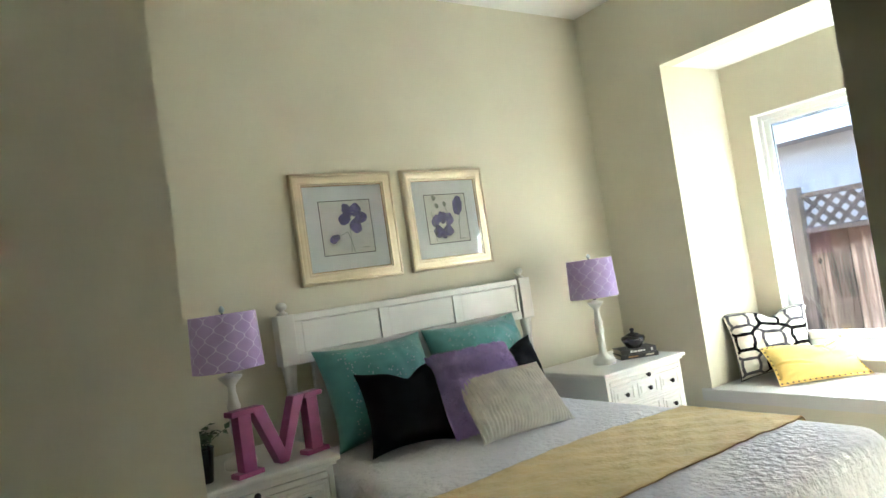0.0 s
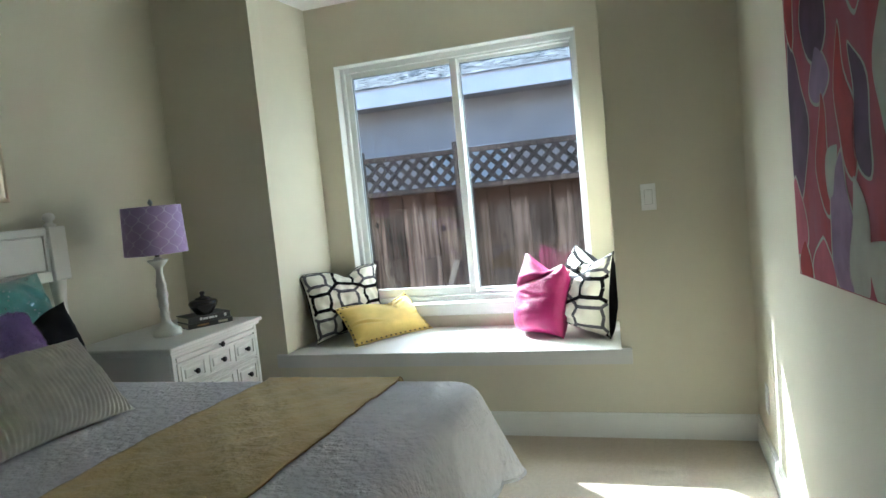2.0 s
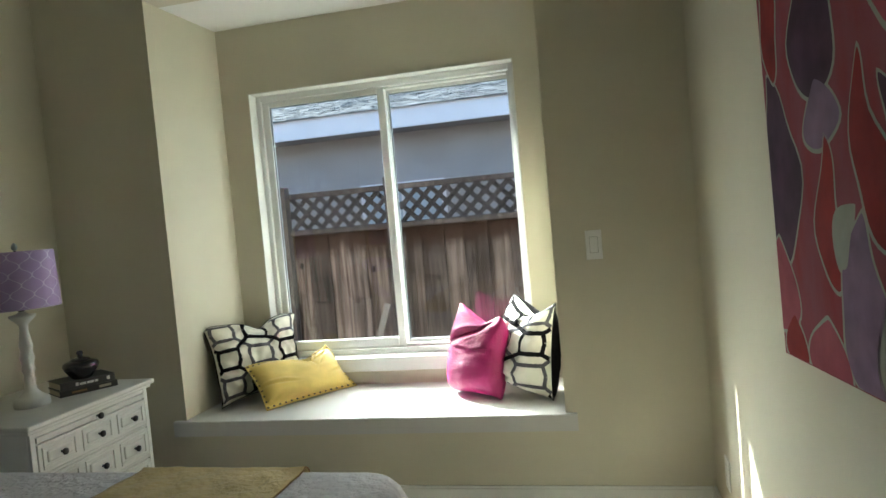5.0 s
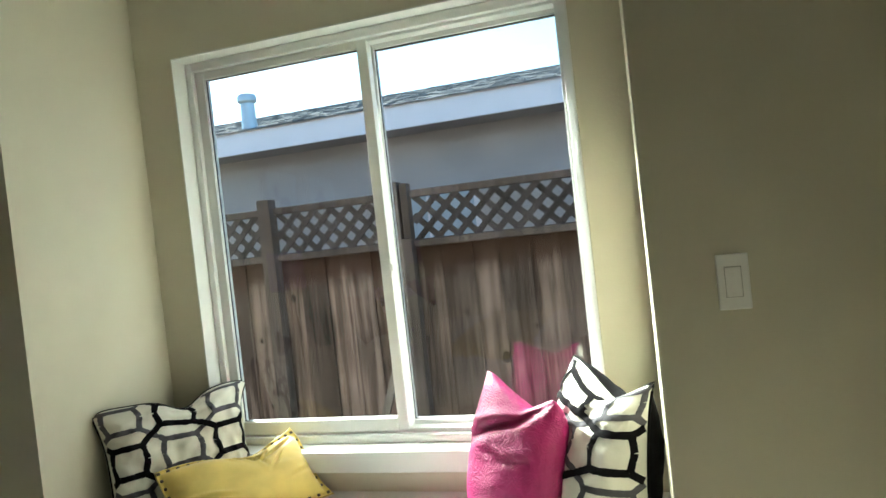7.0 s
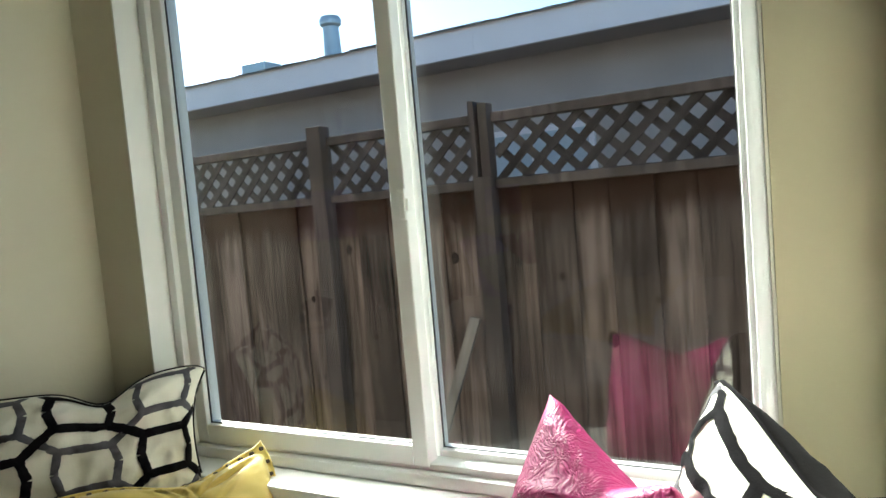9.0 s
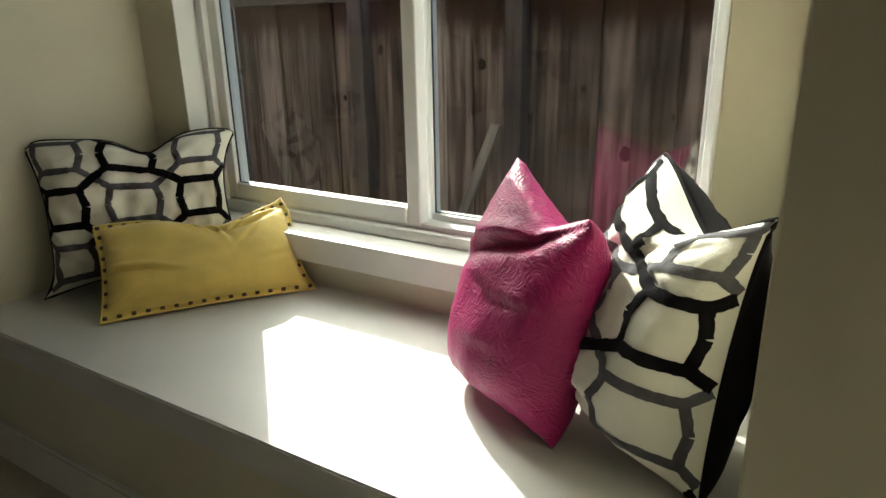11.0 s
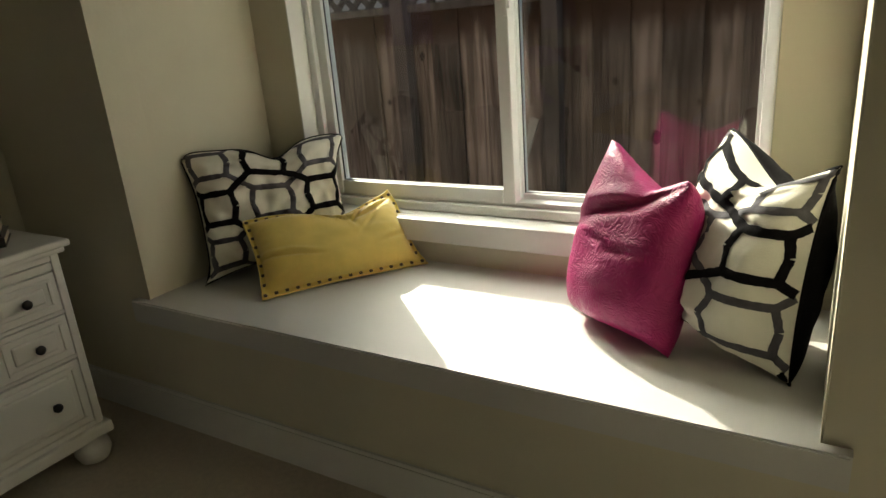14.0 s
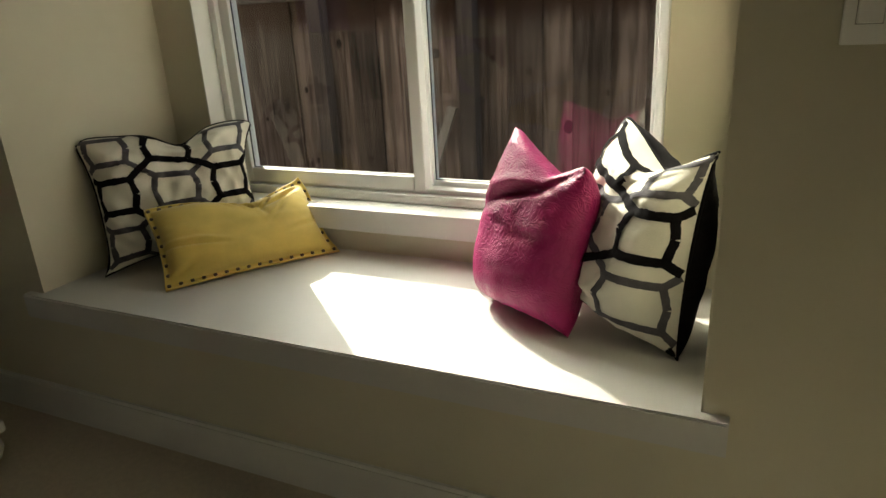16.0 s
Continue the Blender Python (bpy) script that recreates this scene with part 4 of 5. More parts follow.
# bed cushions
def sequins(c, ob, count, seed):
    r = random.Random(seed)
    verts, faces = [], []
    for _ in range(count):
        u = r.choice((-0.62, -0.3, 0.12, 0.45, 0.75)) + r.gauss(0, 0.07)
        v = r.uniform(-0.9, 0.92)
        if abs(u) > 0.95:
            continue
        p = c.at(u, v, -1, 0.002)
        q = c.at(min(0.99, u + 0.02), v, -1, 0.002)
        w = c.at(u, min(0.99, v + 0.02), -1, 0.002)
        nrm = (q - p).cross(w - p).normalized()
        nrm = (nrm + Vector((r.gauss(0, 0.35), r.gauss(0, 0.35), r.gauss(0, 0.35)))).normalized()
        a = nrm.orthogonal().normalized()
        b = nrm.cross(a)
        rad = r.uniform(0.0028, 0.0052)
        o = len(verts)
        for k in range(6):
            verts.append(p + nrm * 0.001 + rad * (math.cos(k * math.pi / 3) * a + math.sin(k * math.pi / 3) * b))
        faces.append(tuple(range(o, o + 6)))
    me = bpy.data.meshes.new("sequins")
    me.from_pydata(verts, [], faces)
    me.materials.append(M_SEQ)
    s_ob = new("sequins", me)
    s_ob.parent = ob
    tagged(s_ob, "scattered silvery sequins", kind="stuff")


c = Cushion(0.63, 0.51, 0.25, 0.13, 0.0, 0.4, 0, 0.016, 21, soft=0.0, power=0.66, corners=((-1, 1, 0.008, 0.0, -0.004, 8), (1, 1, -0.008, 0.0, -0.004, 8)), folds=((0.3, 0.2, 100, 0.5, 0.06, 0.008), (-0.5, 0.6, 30, 0.3, 0.06, 0.008)))
ob, _ = cushion("pillow", c, pose(0.335, -2.055, 0.632, -22, 0, 90), M_TEAL, "teal satin pillow with sequins against the headboard", None, None, 40, "teal pillows")
sequins(c, ob, 260, 1)
c = Cushion(0.66, 0.51, 0.25, 0.13, 0.0, 0.4, 0, 0.016, 27, soft=0.0, power=0.66, corners=((-1, 1, 0.008, 0.0, -0.004, 8), (1, 1, -0.008, 0.0, -0.004, 8)), folds=((-0.2, 0.4, 70, 0.4, 0.06, 0.008), (0.6, 0.5, -40, 0.3, 0.06, 0.008)))
ob, _ = cushion("pillow", c, pose(0.330, -1.415, 0.632, -21, 0, 90), M_TEAL, "teal satin pillow with sequins against the headboard", None, None, 40, "teal pillows")
sequins(c, ob, 260, 2)
c = Cushion(0.40, 0.385, 0.21, 0.15, 0.045, 0.30, 0.15, 0.010, 31, power=0.7)
cushion("throw_pillow", c, pose(0.625, -2.135, 0.634, -22, 0, 78), M_BLACK, "black throw pillow with a chopped top on the bed", group="black pillows")
c = Cushion(0.42, 0.385, 0.18, 0.15, 0.05, 0.34, 0.0, 0.010, 37, power=0.7)
cushion("throw_pillow", c, pose(0.590, -1.455, 0.634, -20, 0, 92), M_BLACK, "black throw pillow tucked behind a lavender one", group="black pillows")
c = Cushion(0.47, 0.43, 0.22, 0.10, 0.0, 0.3, 0, 0.012, 41, soft=0.04, power=0.62, folds=((0.2, 0.2, 50, 0.4, 0.1, 0.01),))
ob, _ = cushion("throw_pillow", c, pose(0.755, -1.765, 0.636, -29, 0, 86), M_LAV, "lavender plush throw pillow on the bed", None, None, 70)
r = random.Random(5)
verts, faces = [], []
for _ in range(18000):
    u, v = r.uniform(-1, 1), r.uniform(-1, 1)
    p = c.at(u, v, -1)
    du, dv = (c.at(min(1, u + 0.02), v, -1) - c.at(max(-1, u - 0.02), v, -1)), (c.at(u, min(1, v + 0.02), -1) - c.at(u, max(-1, v - 0.02), -1))
    nrm = du.cross(dv).normalized()
    flow = Vector((1.6 * noise.noise(p * 22), 0, -0.3 + 1.6 * noise.noise(p * 22 + Vector((7, 0, 0)))))
    tip = p + (nrm * 0.6 + flow * 0.9 + Vector((r.gauss(0, 0.25), r.gauss(0, 0.25), r.gauss(0, 0.25)))).normalized() * r.uniform(0.009, 0.020)
    side = (tip - p).cross(Vector((r.gauss(0, 1), r.gauss(0, 1), r.gauss(0, 1)))).normalized() * 0.0021
    o = len(verts)
    verts += [p - side, p + side, tip]
    faces.append((o, o + 1, o + 2))
me = bpy.data.meshes.new("pile")
me.from_pydata(verts, [], faces)
me.materials.append(M_LAV)
pile = new("pile", me)
pile.parent = ob
tagged(pile, "long lavender pile", kind="stuff")
c = Cushion(0.50, 0.345, 0.17, 0.10, 0.0, 0.3, 0, 0.008, 47, power=0.72, folds=((0.4, 0.3, 60, 0.3, 0.10, 0.006), (-0.5, -0.3, 40, 0.3, 0.1, 0.006)))
ob, body = cushion("lumbar_pillow", c, pose(0.922, -1.715, 0.640, -43, 0, 85), M_SILVER, "silver grey ribbed lumbar pillow on the bed", None, None, 170)
for v in body.data.vertices:
    f = min(1.0, abs(v.co.y) / 0.01)
    v.co.y += 0.0045 * f * math.sin(v.co.x * 2 * math.pi / 0.0175) * (1 if v.co.y > 0 else -1)


# ---- nightstands ----
def nightstand(m, label):
    ob = thing("nightstand", m, label, "nightstand", "white nightstands")
    # local: y across, x to the front, origin on the floor at the middle of the back
    bm = bmesh.new()
    box(bm, 0.0, 0.600, -0.357, 0.357, 0.688, 0.709, 0.007, 3)
    box(bm, 0.004, 0.586, -0.344, 0.344, 0.672, 0.688, 0.005)
    part("top", bm, M_FURN, ob, "white top with a moulded edge")
    bm = bmesh.new()
    box(bm, 0.012, 0.560, -0.328, 0.328, 0.126, 0.672)
    part("body", bm, M_FURN, ob, "white painted carcass")
    for z0, z1 in ((0.655, 0.672), (0.498, 0.508), (0.356, 0.366), (0.126, 0.142)):
        part("rail", B(0.560, 0.572, -0.304, 0.304, z0, z1), M_FURN, ob)
    for s in (-1, 1):
        part("stile", B(0.560, 0.574, min(s * 0.304, s * 0.328), max(s * 0.304, s * 0.328), 0.126, 0.672, 0.003), M_FURN, ob)
    part("plinth", B(0.004, 0.592, -0.345, 0.345, 0.088, 0.126, 0.008), M_FURN, ob, "moulded white plinth")
    part("tray", B(0.560, 0.577, -0.301, 0.301, 0.632, 0.652, 0.002), M_FURN, ob, "pull-out tray")
    knob_bm = lathe(bmesh.new(), [(0.005, 0), (0.005, 0.010), (0.009, 0.012), (0.0135, 0.018), (0.013, 0.024), (0.007, 0.028)], 14)
    knob_me = finish("knob", knob_bm, M_DARKMETAL, "all")

    def knob(parent, y, z):
        k = new("knob", knob_me)
        k.parent = parent
        k.matrix_basis = pose(0.582, y, z, 0, 90, 0)
        tagged(k, "dark bronze knob")
    knob(ob, 0.0, 0.643)
    for z0, z1, panels in ((0.511, 0.624, 3), (0.369, 0.495, 3), (0.146, 0.352, 1)):
        bm = bmesh.new()
        box(bm, 0.560, 0.576, -0.300, 0.300, z0, z1, 0.002)
        wd = 0.6 / panels
        spans = []
        for k in range(panels):
            a, b = -0.3 + k * wd + 0.016, -0.3 + (k + 1) * wd - 0.016
            box(bm, 0.572, 0.581, a, b, z0 + 0.014, z0 + 0.024, 0.002)
            box(bm, 0.572, 0.581, a, b, z1 - 0.024, z1 - 0.014, 0.002)
            box(bm, 0.572, 0.581, a, a + 0.010, z0 + 0.024, z1 - 0.024, 0.002)
            box(bm, 0.572, 0.581, b - 0.010, b, z0 + 0.024, z1 - 0.024, 0.002)
            spans.append((a, b))
        dr = part("drawer", bm, M_FURN, ob, "drawer front with raised panels")
        for a, b in spans:
            part("drawer_panel", B(0.570, 0.583, a + 0.022, b - 0.022, z0 + 0.034, z1 - 0.034, 0.007), M_FURN, dr)
        for y in ((-0.2, 0.0, 0.2) if panels == 3 else (-0.2, 0.2)):
            knob(dr, y, (z0 + z1) / 2)
    for x in (0.06, 0.542):
        for y in (-0.290, 0.290):
            bm = lathe(bmesh.new(), [(0.022, 0.0), (0.042, 0.010), (0.053, 0.036), (0.049, 0.062), (0.031, 0.079), (0.040, 0.088)], 22, x, y)
            part("bun_foot", bm, M_FURN, ob, "round white bun foot", smooth="all")
    return ob


nightstand(pose(0.022, -0.545, 0), "white painted nightstand with three drawers below the window wall")
nightstand(pose(0.022, -2.845, 0), "white painted nightstand with three drawers and a magenta letter on it")


# ---- lamps ----
def table_lamp(m, label):
    ob = thing("table_lamp", m, label, "table lamp", "bedside lamps")
    prof = [(0.066, 0.0), (0.068, 0.010), (0.066, 0.030), (0.050, 0.040), (0.036, 0.052), (0.024, 0.066), (0.019, 0.09), (0.022, 0.11), (0.0195, 0.125), (0.024, 0.15), (0.020, 0.17), (0.026, 0.20), (0.0225, 0.225), (0.026, 0.25),
            (0.020, 0.27), (0.016, 0.31), (0.017, 0.335), (0.030, 0.350), (0.046, 0.366), (0.050, 0.376), (0.022, 0.380), (0.012, 0.390)]
    body = lathe(bmesh.new(), prof, 28)
    for v in body.verts:
        if 0.08 < v.co.z < 0.30:
            a = math.atan2(v.co.y, v.co.x)
            f = 1 + 0.12 * math.sin(4 * a + v.co.z * 60)
            v.co.x *= f
            v.co.y *= f
    part("base", body, M_FURN, ob, "carved white lamp base", smooth="all")
    part("socket", lathe(bmesh.new(), [(0.011, 0.385), (0.011, 0.435), (0.006, 0.44), (0.004, 0.655)], 12), M_DARKMETAL, ob, smooth=True)
    bm = bmesh.new()
    seg, z0, z1, r0, r1 = 48, 0.405, 0.636, 0.146, 0.137
    loops = []
    for r, z in ((r0, z0), (r1, z1), (r1 - 0.003, z1), (r0 - 0.003, z0)):
        loops.append([bm.verts.new((r * math.cos(2 * math.pi * k / seg), r * math.sin(2 * math.pi * k / seg), z)) for k in range(seg)])
    for a, b in zip(loops, loops[1:] + loops[:1]):
        for k in range(seg):
            bm.faces.new((a[k], a[(k + 1) % seg], b[(k + 1) % seg], b[k]))
    shade = part("shade", bm, M_SHADE, ob, "lavender drum shade", smooth=True)
    bm = bmesh.new()
    nl, rep = 22, 3.0
    for k in range(nl):
        sgn = 1 if k % 2 else -1
        rows = []
        for i in range(49):
            f = i / 48
            z = z0 + 0.002 + (z1 - z0 - 0.004) * f
            r = r0 + (r1 - r0) * f + 0.0006
            s = math.sin(f * rep * 2 * math.pi)
            s = math.copysign(abs(s) ** 0.8, s)
            th = 2 * math.pi / nl * (k + 0.5 * sgn * s)
            hw = 0.0017 / r
            rows.append([bm.verts.new((r * math.cos(th + d), r * math.sin(th + d), z)) for d in (-hw, hw)])
        for a, b in zip(rows, rows[1:]):
            bm.faces.new((a[0], a[1], b[1], b[0]))
    part("shade_print", bm, M_SHADE_LINE, shade, "white trellis print")
    part("finial", lathe(bmesh.new(), [(0.004, 0.640), (0.011, 0.648), (0.012, 0.658), (0.006, 0.668), (0.002, 0.672)], 12), M_PIPE, ob, smooth="all")
    part("spider", tube(bmesh.new(), [(-0.137, 0, 0.632), (0, 0, 0.634), (0.137, 0, 0.632)], 0.002, 6), M_DARKMETAL, ob)
    return ob


table_lamp(pose(0.355, -0.605, 0.709), "white carved table lamp with a lavender trellis drum shade")
table_lamp(pose(0.355, -2.815, 0.709, 0, 0, 9), "white carved table lamp with a lavender trellis drum shade")


# ---- on the nightstands ----
def book(m, w, d, h, label, title=False):
    """w along the spine, d deep, h thick; spine towards -y."""
    ob = thing("book", m, label, "book", "stacked books")
    bm = bmesh.new()
    box(bm, -w / 2, w / 2, -d / 2, d / 2, 0, 0.003, 0.001)
    box(bm, -w / 2, w / 2, -d / 2, d / 2, h - 0.003, h, 0.001)
    box(bm, -w / 2, w / 2, -d / 2, -d / 2 + 0.004, 0.003, h - 0.003)
    part("cover", bm, M_BOOK, ob)
    part("pages", B(-w / 2 + 0.004, w / 2 - 0.004, -d / 2 + 0.004, d / 2 - 0.004, 0.003, h - 0.003), M_PAPER, ob, "cream page edges")
    if title:
        for x0, x1 in ((-0.052, -0.040), (-0.036, -0.010), (-0.006, 0.024), (0.028, 0.040)):
            part("spine_bar", B(x0, x1, -d / 2 - 0.0008, -d / 2, h * 0.30, h * (0.74 if x0 < -0.05 else 0.62)), M_INK, ob, "pale spine lettering")
        part("mark", B(w / 2 - 0.035, w / 2 - 0.022, -d / 2 - 0.0008, -d / 2, h * 0.25, h * 0.75), M_INK, ob)
    else:
        part("spine_bar", B(-0.07, -0.01, -d / 2 - 0.0008, -d / 2, h * 0.35, h * 0.65), M_PIPING, ob)
        part("spine_bar", B(0.04, 0.09, -d / 2 - 0.0008, -d / 2, h * 0.3, h * 0.7), M_PAPER, ob)
    return ob


book(pose(0.392, -0.366, 0.7095, 0, 0, 59), 0.235, 0.16, 0.027, "black hardback book at the bottom of a stack")
book(pose(0.389, -0.368, 0.7370, 0, 0, 61), 0.225, 0.155, 0.032, "black hardback book with white lettering on its spine", True)
pot = thing("lidded_pot", pose(0.418, -0.395, 0.7692) @ Matrix.Scale(1.22, 4), "small black glazed pot with a lid on two books", "pot")
part("bowl", lathe(bmesh.new(), [(0.028, 0), (0.034, 0.004), (0.055, 0.034), (0.060, 0.048), (0.056, 0.058), (0.034, 0.066)], 28), M_POTGLAZE, pot, smooth="all")
part("lid", lathe(bmesh.new(), [(0.034, 0.064), (0.030, 0.071), (0.012, 0.076), (0.007, 0.082), (0.012, 0.090), (0.009, 0.097), (0.002, 0.099)], 22), M_POTGLAZE, pot, "black lid with a knob", smooth="all")

# letter M
letter = thing("letter_ornament", pose(0.505, -2.690, 0.7095, 0, 0, 104), "free-standing magenta wooden letter M", "letter")
bm = bmesh.new()
def slab(pts, y0=-0.028, y1=0.028):
    fr = [bm.verts.new((x, y0, z)) for x, z in pts]
    bk = [bm.verts.new((x, y1, z)) for x, z in pts]
    bm.faces.new(fr)
    bm.faces.new(list(reversed(bk)))
    for k in range(len(pts)):
        bm.faces.new((fr[k], bk[k], bk[(k + 1) % len(pts)], fr[(k + 1) % len(pts)]))
for s in (-1, 1):
    slab([(s * 0.190, 0.018), (s * 0.132, 0.018), (s * 0.132, 0.24), (s * 0.190, 0.24)])
    slab([(s * 0.218, 0.0), (s * 0.104, 0.0), (s * 0.104, 0.020), (s * 0.218, 0.020)], -0.032, 0.032)
    slab([(s * 0.216, 0.236), (s * 0.118, 0.236), (s * 0.128, 0.258), (s * 0.216, 0.258)], -0.031, 0.031)
    slab([(s * 0.128, 0.2575), (s * 0.072, 0.2575), (s * -0.014, 0.030), (s * 0.026, 0.006)] if s < 0 else [(0.128, 0.2575), (0.072, 0.2575), (-0.026, 0.006), (0.014, 0.006)], -0.0275, 0.0275)
lm = part("letter", bm, M_MAGENTA, letter)
bev = lm.modifiers.new("bevel", "BEVEL")
bev.width, bev.segments, bev.limit_method = 0.004, 2, "ANGLE"

plant = thing("potted_plant", pose(0.47, -2.985, 0.7095), "small green plant in a dark tapered pot", "potted plant")
part("pot", lathe(bmesh.new(), [(0.024, 0), (0.026, 0.004), (0.040, 0.128), (0.043, 0.132), (0.040, 0.136), (0.034, 0.128)], 20), M_POTGLAZE, plant, "dark brown tapered pot", smooth=True)
r = random.Random(12)
leaf_bm = bmesh.new()
a = [leaf_bm.verts.new(p) for p in ((0, 0, 0), (0.009, 0.010, 0.003), (0.0, 0.026, 0.0), (-0.009, 0.010, 0.003), (0, 0.012, -0.001))]
leaf_bm.faces.new((a[0], a[1], a[4]))
leaf_bm.faces.new((a[1], a[2], a[4]))
leaf_bm.faces.new((a[2], a[3], a[4]))
leaf_bm.faces.new((a[3], a[0], a[4]))
leaf_me = finish("leaf", leaf_bm, M_LEAF, "all")
for k in range(11):
    az, tilt, ln = r.uniform(0, 360), r.uniform(5, 55), r.uniform(0.06, 0.13)
    tip = Vector((math.sin(radians(tilt)) * math.cos(radians(az)), math.sin(radians(tilt)) * math.sin(radians(az)), math.cos(radians(tilt))))
    base = Vector((0, 0, 0.125))
    pts = [base + tip * ln * f + Vector((0, 0, -0.03 * f * f)) for f in (0, 0.33, 0.66, 1)]
    part("stem", tube(bmesh.new(), pts, 0.0012, 5), M_LEAF, plant)
    for q in range(9):
        f = 0.25 + 0.75 * q / 8
        p = base + tip * ln * f + Vector((0, 0, -0.03 * f * f))
        lf = new("leaf", leaf_me)
        lf.parent = plant
        lf.matrix_basis = pose(p.x, p.y, p.z, r.uniform(-40, 60), r.uniform(-40, 40), r.uniform(0, 360)) @ Matrix.Scale(r.uniform(0.8, 1.5), 4)


# ---- framed prints ----
def framed_print(m, w, h, label, art):
    """Origin at the middle of the back; local x across, y up, z out of the wall."""
    ob = thing("framed_print", m, label, "picture", "framed flower prints")
    fw = 0.064
    bm = bmesh.new()
    prof = [(0.0, 0.002), (0.0, 0.022), (0.004, 0.028), (0.014, 0.031), (0.020, 0.026), (0.024, 0.027), (0.046, 0.020), (0.050, 0.022), (0.056, 0.021), (0.059, 0.015), (fw, 0.014), (fw, 0.002)]
    corner = [(-w / 2, -h / 2, 1, 1), (w / 2, -h / 2, -1, 1), (w / 2, h / 2, -1, -1), (-w / 2, h / 2, 1, -1)]
    loops = [[bm.verts.new((cx + sx * o, cy + sy * o, z)) for o, z in prof] for cx, cy, sx, sy in corner]
    for k in range(4):
        a, b = loops[k], loops[(k + 1) % 4]
        for i in range(len(prof)):
            j = (i + 1) % len(prof)
            bm.faces.new((a[i], a[j], b[j], b[i]))
    part("moulding", bm, M_CHAMP, ob, "champagne gold moulding", "flat")
    iw, ih = w / 2 - fw + 0.004, h / 2 - fw + 0.004
    part("backing", B(-w / 2 + 0.01, w / 2 - 0.01, -h / 2 + 0.01, h / 2 - 0.01, 0.001, 0.004), M_LINE, ob)
    part("mat_board", B(-iw, iw, -ih, ih, 0.0045, 0.0065), M_MAT, ob, "blue-grey mat")
    pw, ph = w * 0.248, h * 0.243
    part("paper", B(-pw, pw, -ph, ph, 0.007, 0.0075), M_PRINT, ob, "white paper print")
    bm = bmesh.new()
    t = 0.0035
    for x0, x1, y0, y1 in ((-pw - t, pw + t, -ph - t, -ph), (-pw - t, pw + t, ph, ph + t), (-pw - t, -pw, -ph, ph), (pw, pw + t, -ph, ph)):
        box(bm, x0, x1, y0, y1, 0.0068, 0.0082)
    part("border_line", bm, M_LINE, ob, "dark border line")
    bm = bmesh.new()
    for x0, x1, y0, y1 in ((-iw, iw, -ih, -ih + 0.008), (-iw, iw, ih - 0.008, ih), (-iw, -iw + 0.008, -ih + 0.008, ih - 0.008), (iw - 0.008, iw, -ih + 0.008, ih - 0.008)):
        box(bm, x0, x1, y0, y1, 0.0068, 0.0098)
    part("inner_slip", bm, M_PIPING, ob, "dark inner edge of the frame")
    art(ob, pw, ph)
    pane = part("glazing", B(-iw, iw, -ih, ih, 0.0105, 0.0115), M_GLASS, ob, "clear picture glass")
    pane.visible_shadow = False
    return ob


def blot(parent, name, cx, cy, rx, ry, rot, mat, seed, z):
    bm = bmesh.new()
    ring_v = []
    n = 40
    for k in range(n):
        a = 2 * math.pi * k / n
        f = 1 + 0.22 * noise.noise(Vector((math.cos(a) * 1.6, math.sin(a) * 1.6, seed))) + 0.10 * noise.noise(Vector((math.cos(a) * 5, math.sin(a) * 5, seed)))
        x, y = rx * f * math.cos(a), ry * f * math.sin(a)
        c, s = math.cos(radians(rot)), math.sin(radians(rot))
        ring_v.append(bm.verts.new((cx + c * x - s * y, cy + s * x + c * y, z)))
    bm.faces.new(ring_v)
    part(name, bm, mat, parent)


def pansy(parent, cx, cy, s, seed):
    for k, (a, d, rx, ry) in enumerate(((62, 0.60, 0.50, 0.40), (122, 0.60, 0.50, 0.38), (0, 0.64, 0.50, 0.40), (186, 0.62, 0.48, 0.38), (-70, 0.62, 0.50, 0.46))):
        blot(parent, "petal", cx + s * d * math.cos(radians(a)), cy + s * d * math.sin(radians(a)), s * rx, s * ry, a, M_PURPLE if k % 2 else M_VIOLET, seed + k, 0.0078 + 0.0001 * k)
    blot(parent, "flower_eye", cx, cy, s * 0.10, s * 0.10, 0, M_PRINT, seed, 0.0086)


def art_a(ob, pw, ph):
    pansy(ob, pw * 0.24, ph * 0.34, 0.078, 3)
    blot(ob, "bud", -pw * 0.55, -ph * 0.42, 0.030, 0.022, 30, M_PURPLE, 9, 0.0078)
    for x0, y0, x1, y1 in ((0.1, 0.1, 0.05, -0.95), (0.0, -0.2, 0.18, -0.95), (-0.4, -0.35, 0.02, -0.15)):
        part("stalk", tube(bmesh.new(), [(pw * x0, ph * y0, 0.0078), (pw * (x0 + x1) / 2 + 0.004, ph * (y0 + y1) / 2, 0.0078), (pw * x1, ph * y1, 0.0078)], 0.0016, 5), M_STEM, ob)
    part("signature", B(pw * 0.5, pw * 0.8, -ph * 0.82, -ph * 0.80, 0.0076, 0.0078), M_STEM, ob)


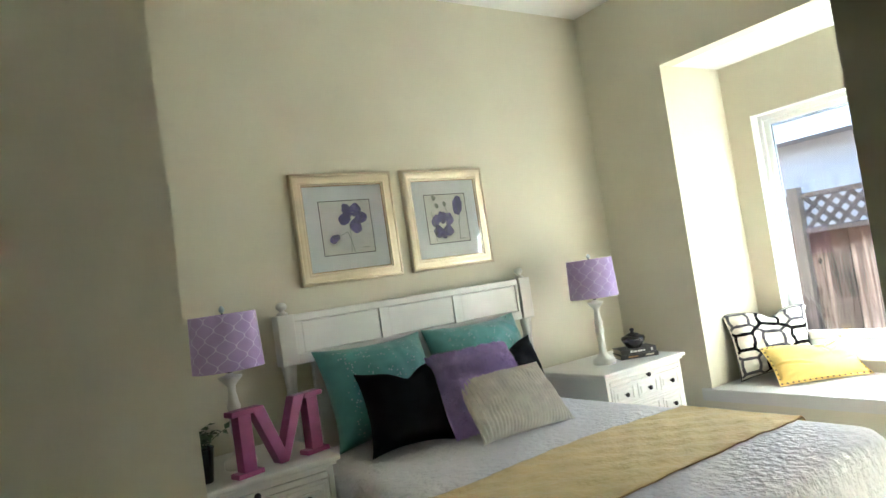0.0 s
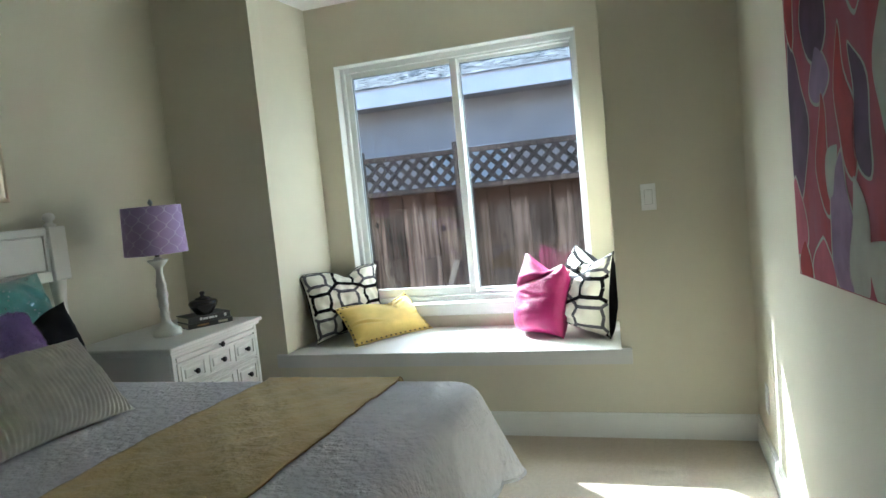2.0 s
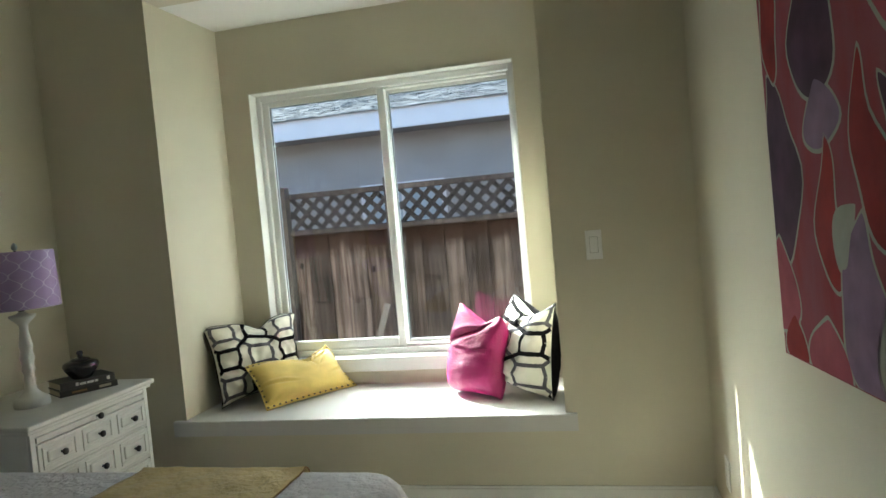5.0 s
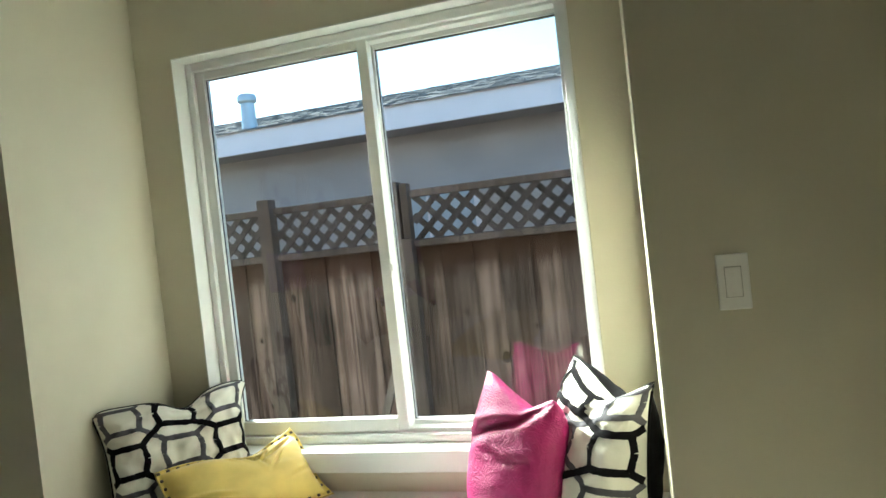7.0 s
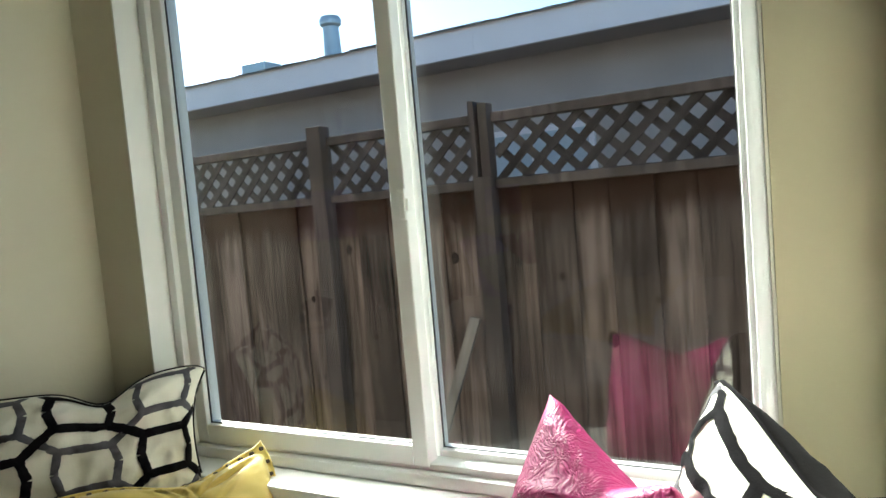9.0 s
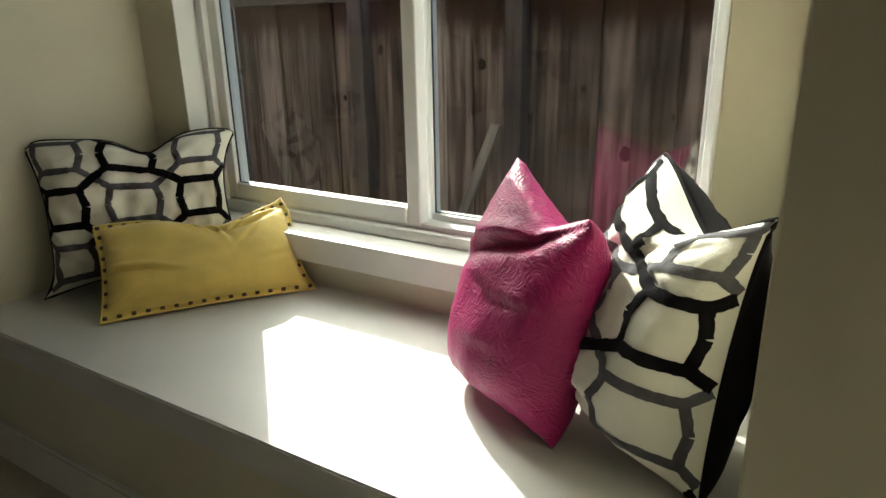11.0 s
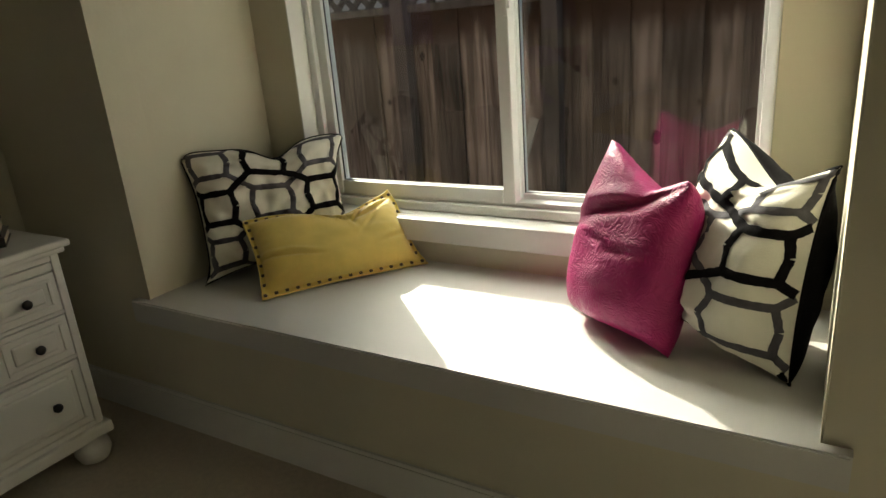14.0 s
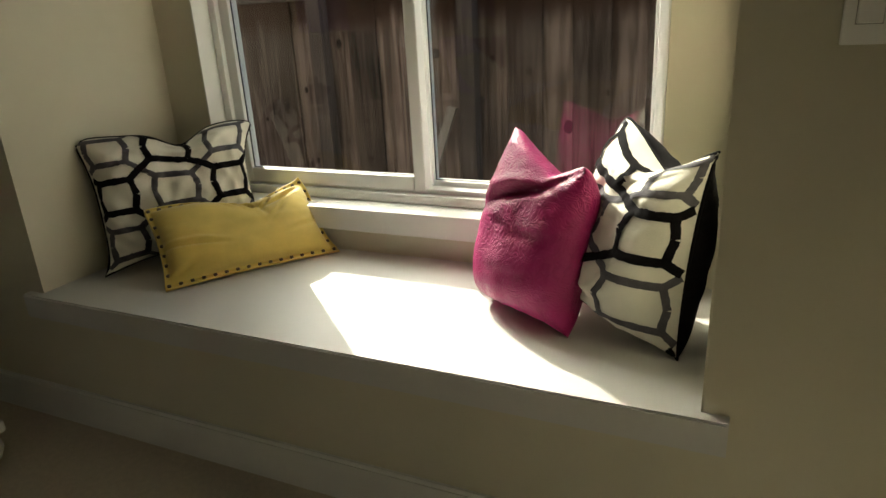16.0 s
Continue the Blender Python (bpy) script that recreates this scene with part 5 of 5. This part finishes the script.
def art_b(ob, pw, ph):
    for k, (x, y, rx, ry, a) in enumerate(((-0.58, -0.06, 0.030, 0.022, 60), (-0.26, 0.06, 0.026, 0.026, 0), (0.06, -0.04, 0.024, 0.028, 0), (-0.52, -0.52, 0.026, 0.026, 20), (-0.02, -0.52, 0.026, 0.026, -20), (-0.26, -0.62, 0.020, 0.022, 0), (0.60, 0.50, 0.026, 0.044, -12))):
        blot(ob, "petal", pw * x * 0.98, ph * y, rx * 1.32, ry * 1.32, a, M_PURPLE if k % 2 else M_VIOLET, 20 + k, 0.0078 + 0.0001 * k)
    for x, y in ((-0.45, 0.55), (-0.05, 0.60), (-0.55, 0.88)):
        blot(ob, "bud", pw * x, ph * y, 0.013, 0.016, 20, M_STEM, 40 + x, 0.0079)
    for x0, y0, x1, y1 in ((-0.75, 0.3, -0.65, -0.9), (0.55, -0.1, 0.5, -0.9), (-0.05, 0.45, 0.0, 0.1), (0.6, 0.4, 0.58, -0.2)):
        part("stalk", tube(bmesh.new(), [(pw * x0, ph * y0, 0.0078), (pw * (x0 + x1) / 2 + 0.005, ph * (y0 + y1) / 2, 0.0078), (pw * x1, ph * y1, 0.0078)], 0.0016, 5), M_STEM, ob)
    part("signature", B(pw * 0.5, pw * 0.8, -ph * 0.90, -ph * 0.88, 0.0076, 0.0078), M_STEM, ob)


ON_WEST = Matrix(((0, 0, 1, 0), (1, 0, 0, 0), (0, 1, 0, 0), (0, 0, 0, 1)))
framed_print(Matrix.Translation((0, -2.0085, 1.706)) @ ON_WEST, 0.600, 0.584, "champagne framed print of a single violet flower", art_a)
framed_print(Matrix.Translation((0, -1.354, 1.708)) @ ON_WEST, 0.578, 0.584, "champagne framed print of several violet flowers", art_b)

# ---- canvas on the east wall ----
M_CANVAS = material("canvas_red", (0.23, 0.030, 0.040), 0.85, spec=0.12, vary=0.3, scale=5, grain=0.25, grain_scale=160, stretch=(1, 2.5, 1), tint=(0.27, 0.085, 0.105))
M_P_CREAM = material("paint_cream", (0.37, 0.36, 0.295), 0.85, spec=0.12, vary=0.12, scale=14, grain=0.2, grain_scale=120)
M_P_DARK = material("paint_plum", (0.085, 0.04, 0.07), 0.85, spec=0.12, vary=0.35, scale=12, grain=0.2, grain_scale=120)
M_P_MAUVE = material("paint_mauve", (0.25, 0.16, 0.24), 0.85, spec=0.12, vary=0.25, scale=12, grain=0.2, grain_scale=120)
M_P_RED = material("paint_red", (0.27, 0.028, 0.028), 0.85, spec=0.12, vary=0.25, scale=12, grain=0.2, grain_scale=120)
M_P_PINK = material("paint_pink", (0.36, 0.085, 0.11), 0.85, spec=0.12, vary=0.2, scale=12, grain=0.2, grain_scale=120)
M_CANVAS_SIDE = material("canvas_side", (0.20, 0.012, 0.022), 0.7, vary=0.2, scale=8, grain=0.3, grain_scale=200)
M_CANVAS_CREAM = material("canvas_cream", (0.50, 0.46, 0.36), 0.7, vary=0.1, scale=8)
canvas = thing("wall_canvas", pose(W, -1.7425, 1.003, -4.1), "large red, mauve and cream abstract canvas on the wall", "canvas painting")
part("face", B(-0.037, -0.034, -0.432, 0.432, 0.0, 1.10, 0.001), M_CANVAS, canvas, "painted abstract petals")
def petal(y, z, ry, rz, lean, mat, k, rimmed=True):
    """A long painted leaf shape with a cream rim, flat on the canvas."""
    for grow, m, up in (((0.008, M_P_CREAM, 0.0), (0.0, mat, 0.00015)) if rimmed else ((0.0, mat, 0.0),)):
        bm = bmesh.new()
        vs = []
        for q in range(36):
            t = 2 * math.pi * q / 36
            w = math.copysign(abs(math.sin(t)) ** 1.35, math.sin(t)) * (1 - 0.45 * math.cos(t)) * (1 + 0.18 * noise.noise(Vector((math.cos(t), math.sin(t), k * 3.1))))
            yy, zz = (ry + grow) * w, (rz + grow) * math.cos(t)
            yy += 0.16 * zz * math.sin(zz * 9 + k) + 0.012 * math.sin(zz * 31 + 2 * k)
            c, s = math.cos(radians(lean)), math.sin(radians(lean))
            py, pz = y + c * yy - s * zz, z + s * yy + c * zz
            vs.append(bm.verts.new((-0.0375 - 0.0003 * k / 4 - up, max(-0.429, min(0.429, py)), max(0.003, min(1.097, pz)))))
        bm.faces.new(vs)
        part("painted_petal", bm, m, canvas)


PETALS = ((0.34, 0.40, 0.10, 0.20, -8, M_P_DARK), (0.12, 0.61, 0.115, 0.125, 4, M_P_DARK), (0.11, 0.455, 0.08, 0.06, 0, M_P_MAUVE), (-0.08, 0.36, 0.055, 0.15, -14, M_P_RED), (0.10, 0.28, 0.055, 0.13, -4, M_P_RED),
          (-0.19, 0.34, 0.045, 0.13, -19, M_P_DARK), (0.40, 0.15, 0.10, 0.10, 6, M_P_PINK), (0.33, 0.035, 0.07, 0.055, 0, M_P_RED), (0.15, 0.03, 0.10, 0.07, 10, M_P_PINK), (-0.02, 0.13, 0.09, 0.145, 0, M_P_MAUVE),
          (0.03, 0.245, 0.035, 0.06, 40, M_P_CREAM), (-0.135, 0.10, 0.06, 0.115, -6, M_P_CREAM), (-0.26, 0.045, 0.06, 0.085, -48, M_P_CREAM), (-0.37, 0.385, 0.075, 0.125, 0, M_P_CREAM), (-0.17, 0.68, 0.07, 0.18, -10, M_P_PINK),
          (0.36, 0.75, 0.05, 0.18, 5, M_P_RED), (-0.34, 0.76, 0.06, 0.18, -4, M_P_MAUVE), (0.05, 0.92, 0.07, 0.16, 9, M_P_CREAM), (0.30, 0.98, 0.06, 0.12, -6, M_P_DARK), (-0.2, 0.98, 0.06, 0.14, 8, M_P_RED))
for k, p in enumerate(PETALS):
    petal(*p, k)
part("side", B(-0.034, -0.002, -0.4318, 0.4318, 0.0, 1.10), M_CANVAS_SIDE, canvas, "dark red canvas edge")
part("side_patch", B(-0.0339, -0.003, -0.4326, -0.4318, 0.285, 0.50), M_CANVAS_CREAM, canvas, "cream patch on the canvas edge")

# ---- switches, outlet, downlight ----
M_SEAM = material("switch_seam", (0.24, 0.23, 0.21), 0.6, vary=0.05)
M_PLATE = material("switch_plastic", (0.90, 0.90, 0.87), 0.3, vary=0.02)
switch = thing("light_switch", pose(2.653, 0, 1.162), "white rocker light switch on the wall", "light switch")
part("plate", B(-0.034, 0.034, -0.006, 0.0, -0.062, 0.062, 0.003), M_PLATE, switch)
part("rocker_gap", B(-0.0174, 0.0174, -0.0064, -0.005, -0.0340, 0.0340), M_SEAM, switch)
part("rocker", B(-0.0165, 0.0165, -0.010, -0.005, -0.033, 0.033, 0.002), M_PLATE, switch, "white rocker")
outlet = thing("wall_outlet", pose(W, -0.30, 0.297), "white wall outlet above the baseboard", "outlet")
part("plate", B(-0.006, 0, -0.034, 0.034, -0.060, 0.060, 0.003), M_TRIM, outlet)
for dz in (-0.02, 0.02):
    part("socket", B(-0.008, -0.005, -0.014, 0.014, dz - 0.013, dz + 0.013, 0.002), M_VINYL, outlet)
down = thing("recessed_light", pose(1.56, 0.30, RZ1), "round white recessed ceiling light, unlit", "ceiling light")
part("trim_ring", lathe(bmesh.new(), [(0.058, -0.001), (0.062, -0.006), (0.084, -0.005), (0.086, -0.0005)], 32), M_TRIM, down, smooth=True)
part("lens", lathe(bmesh.new(), [(0.002, -0.0065), (0.055, -0.0068), (0.057, -0.0060)], 32), M_VINYL, down)
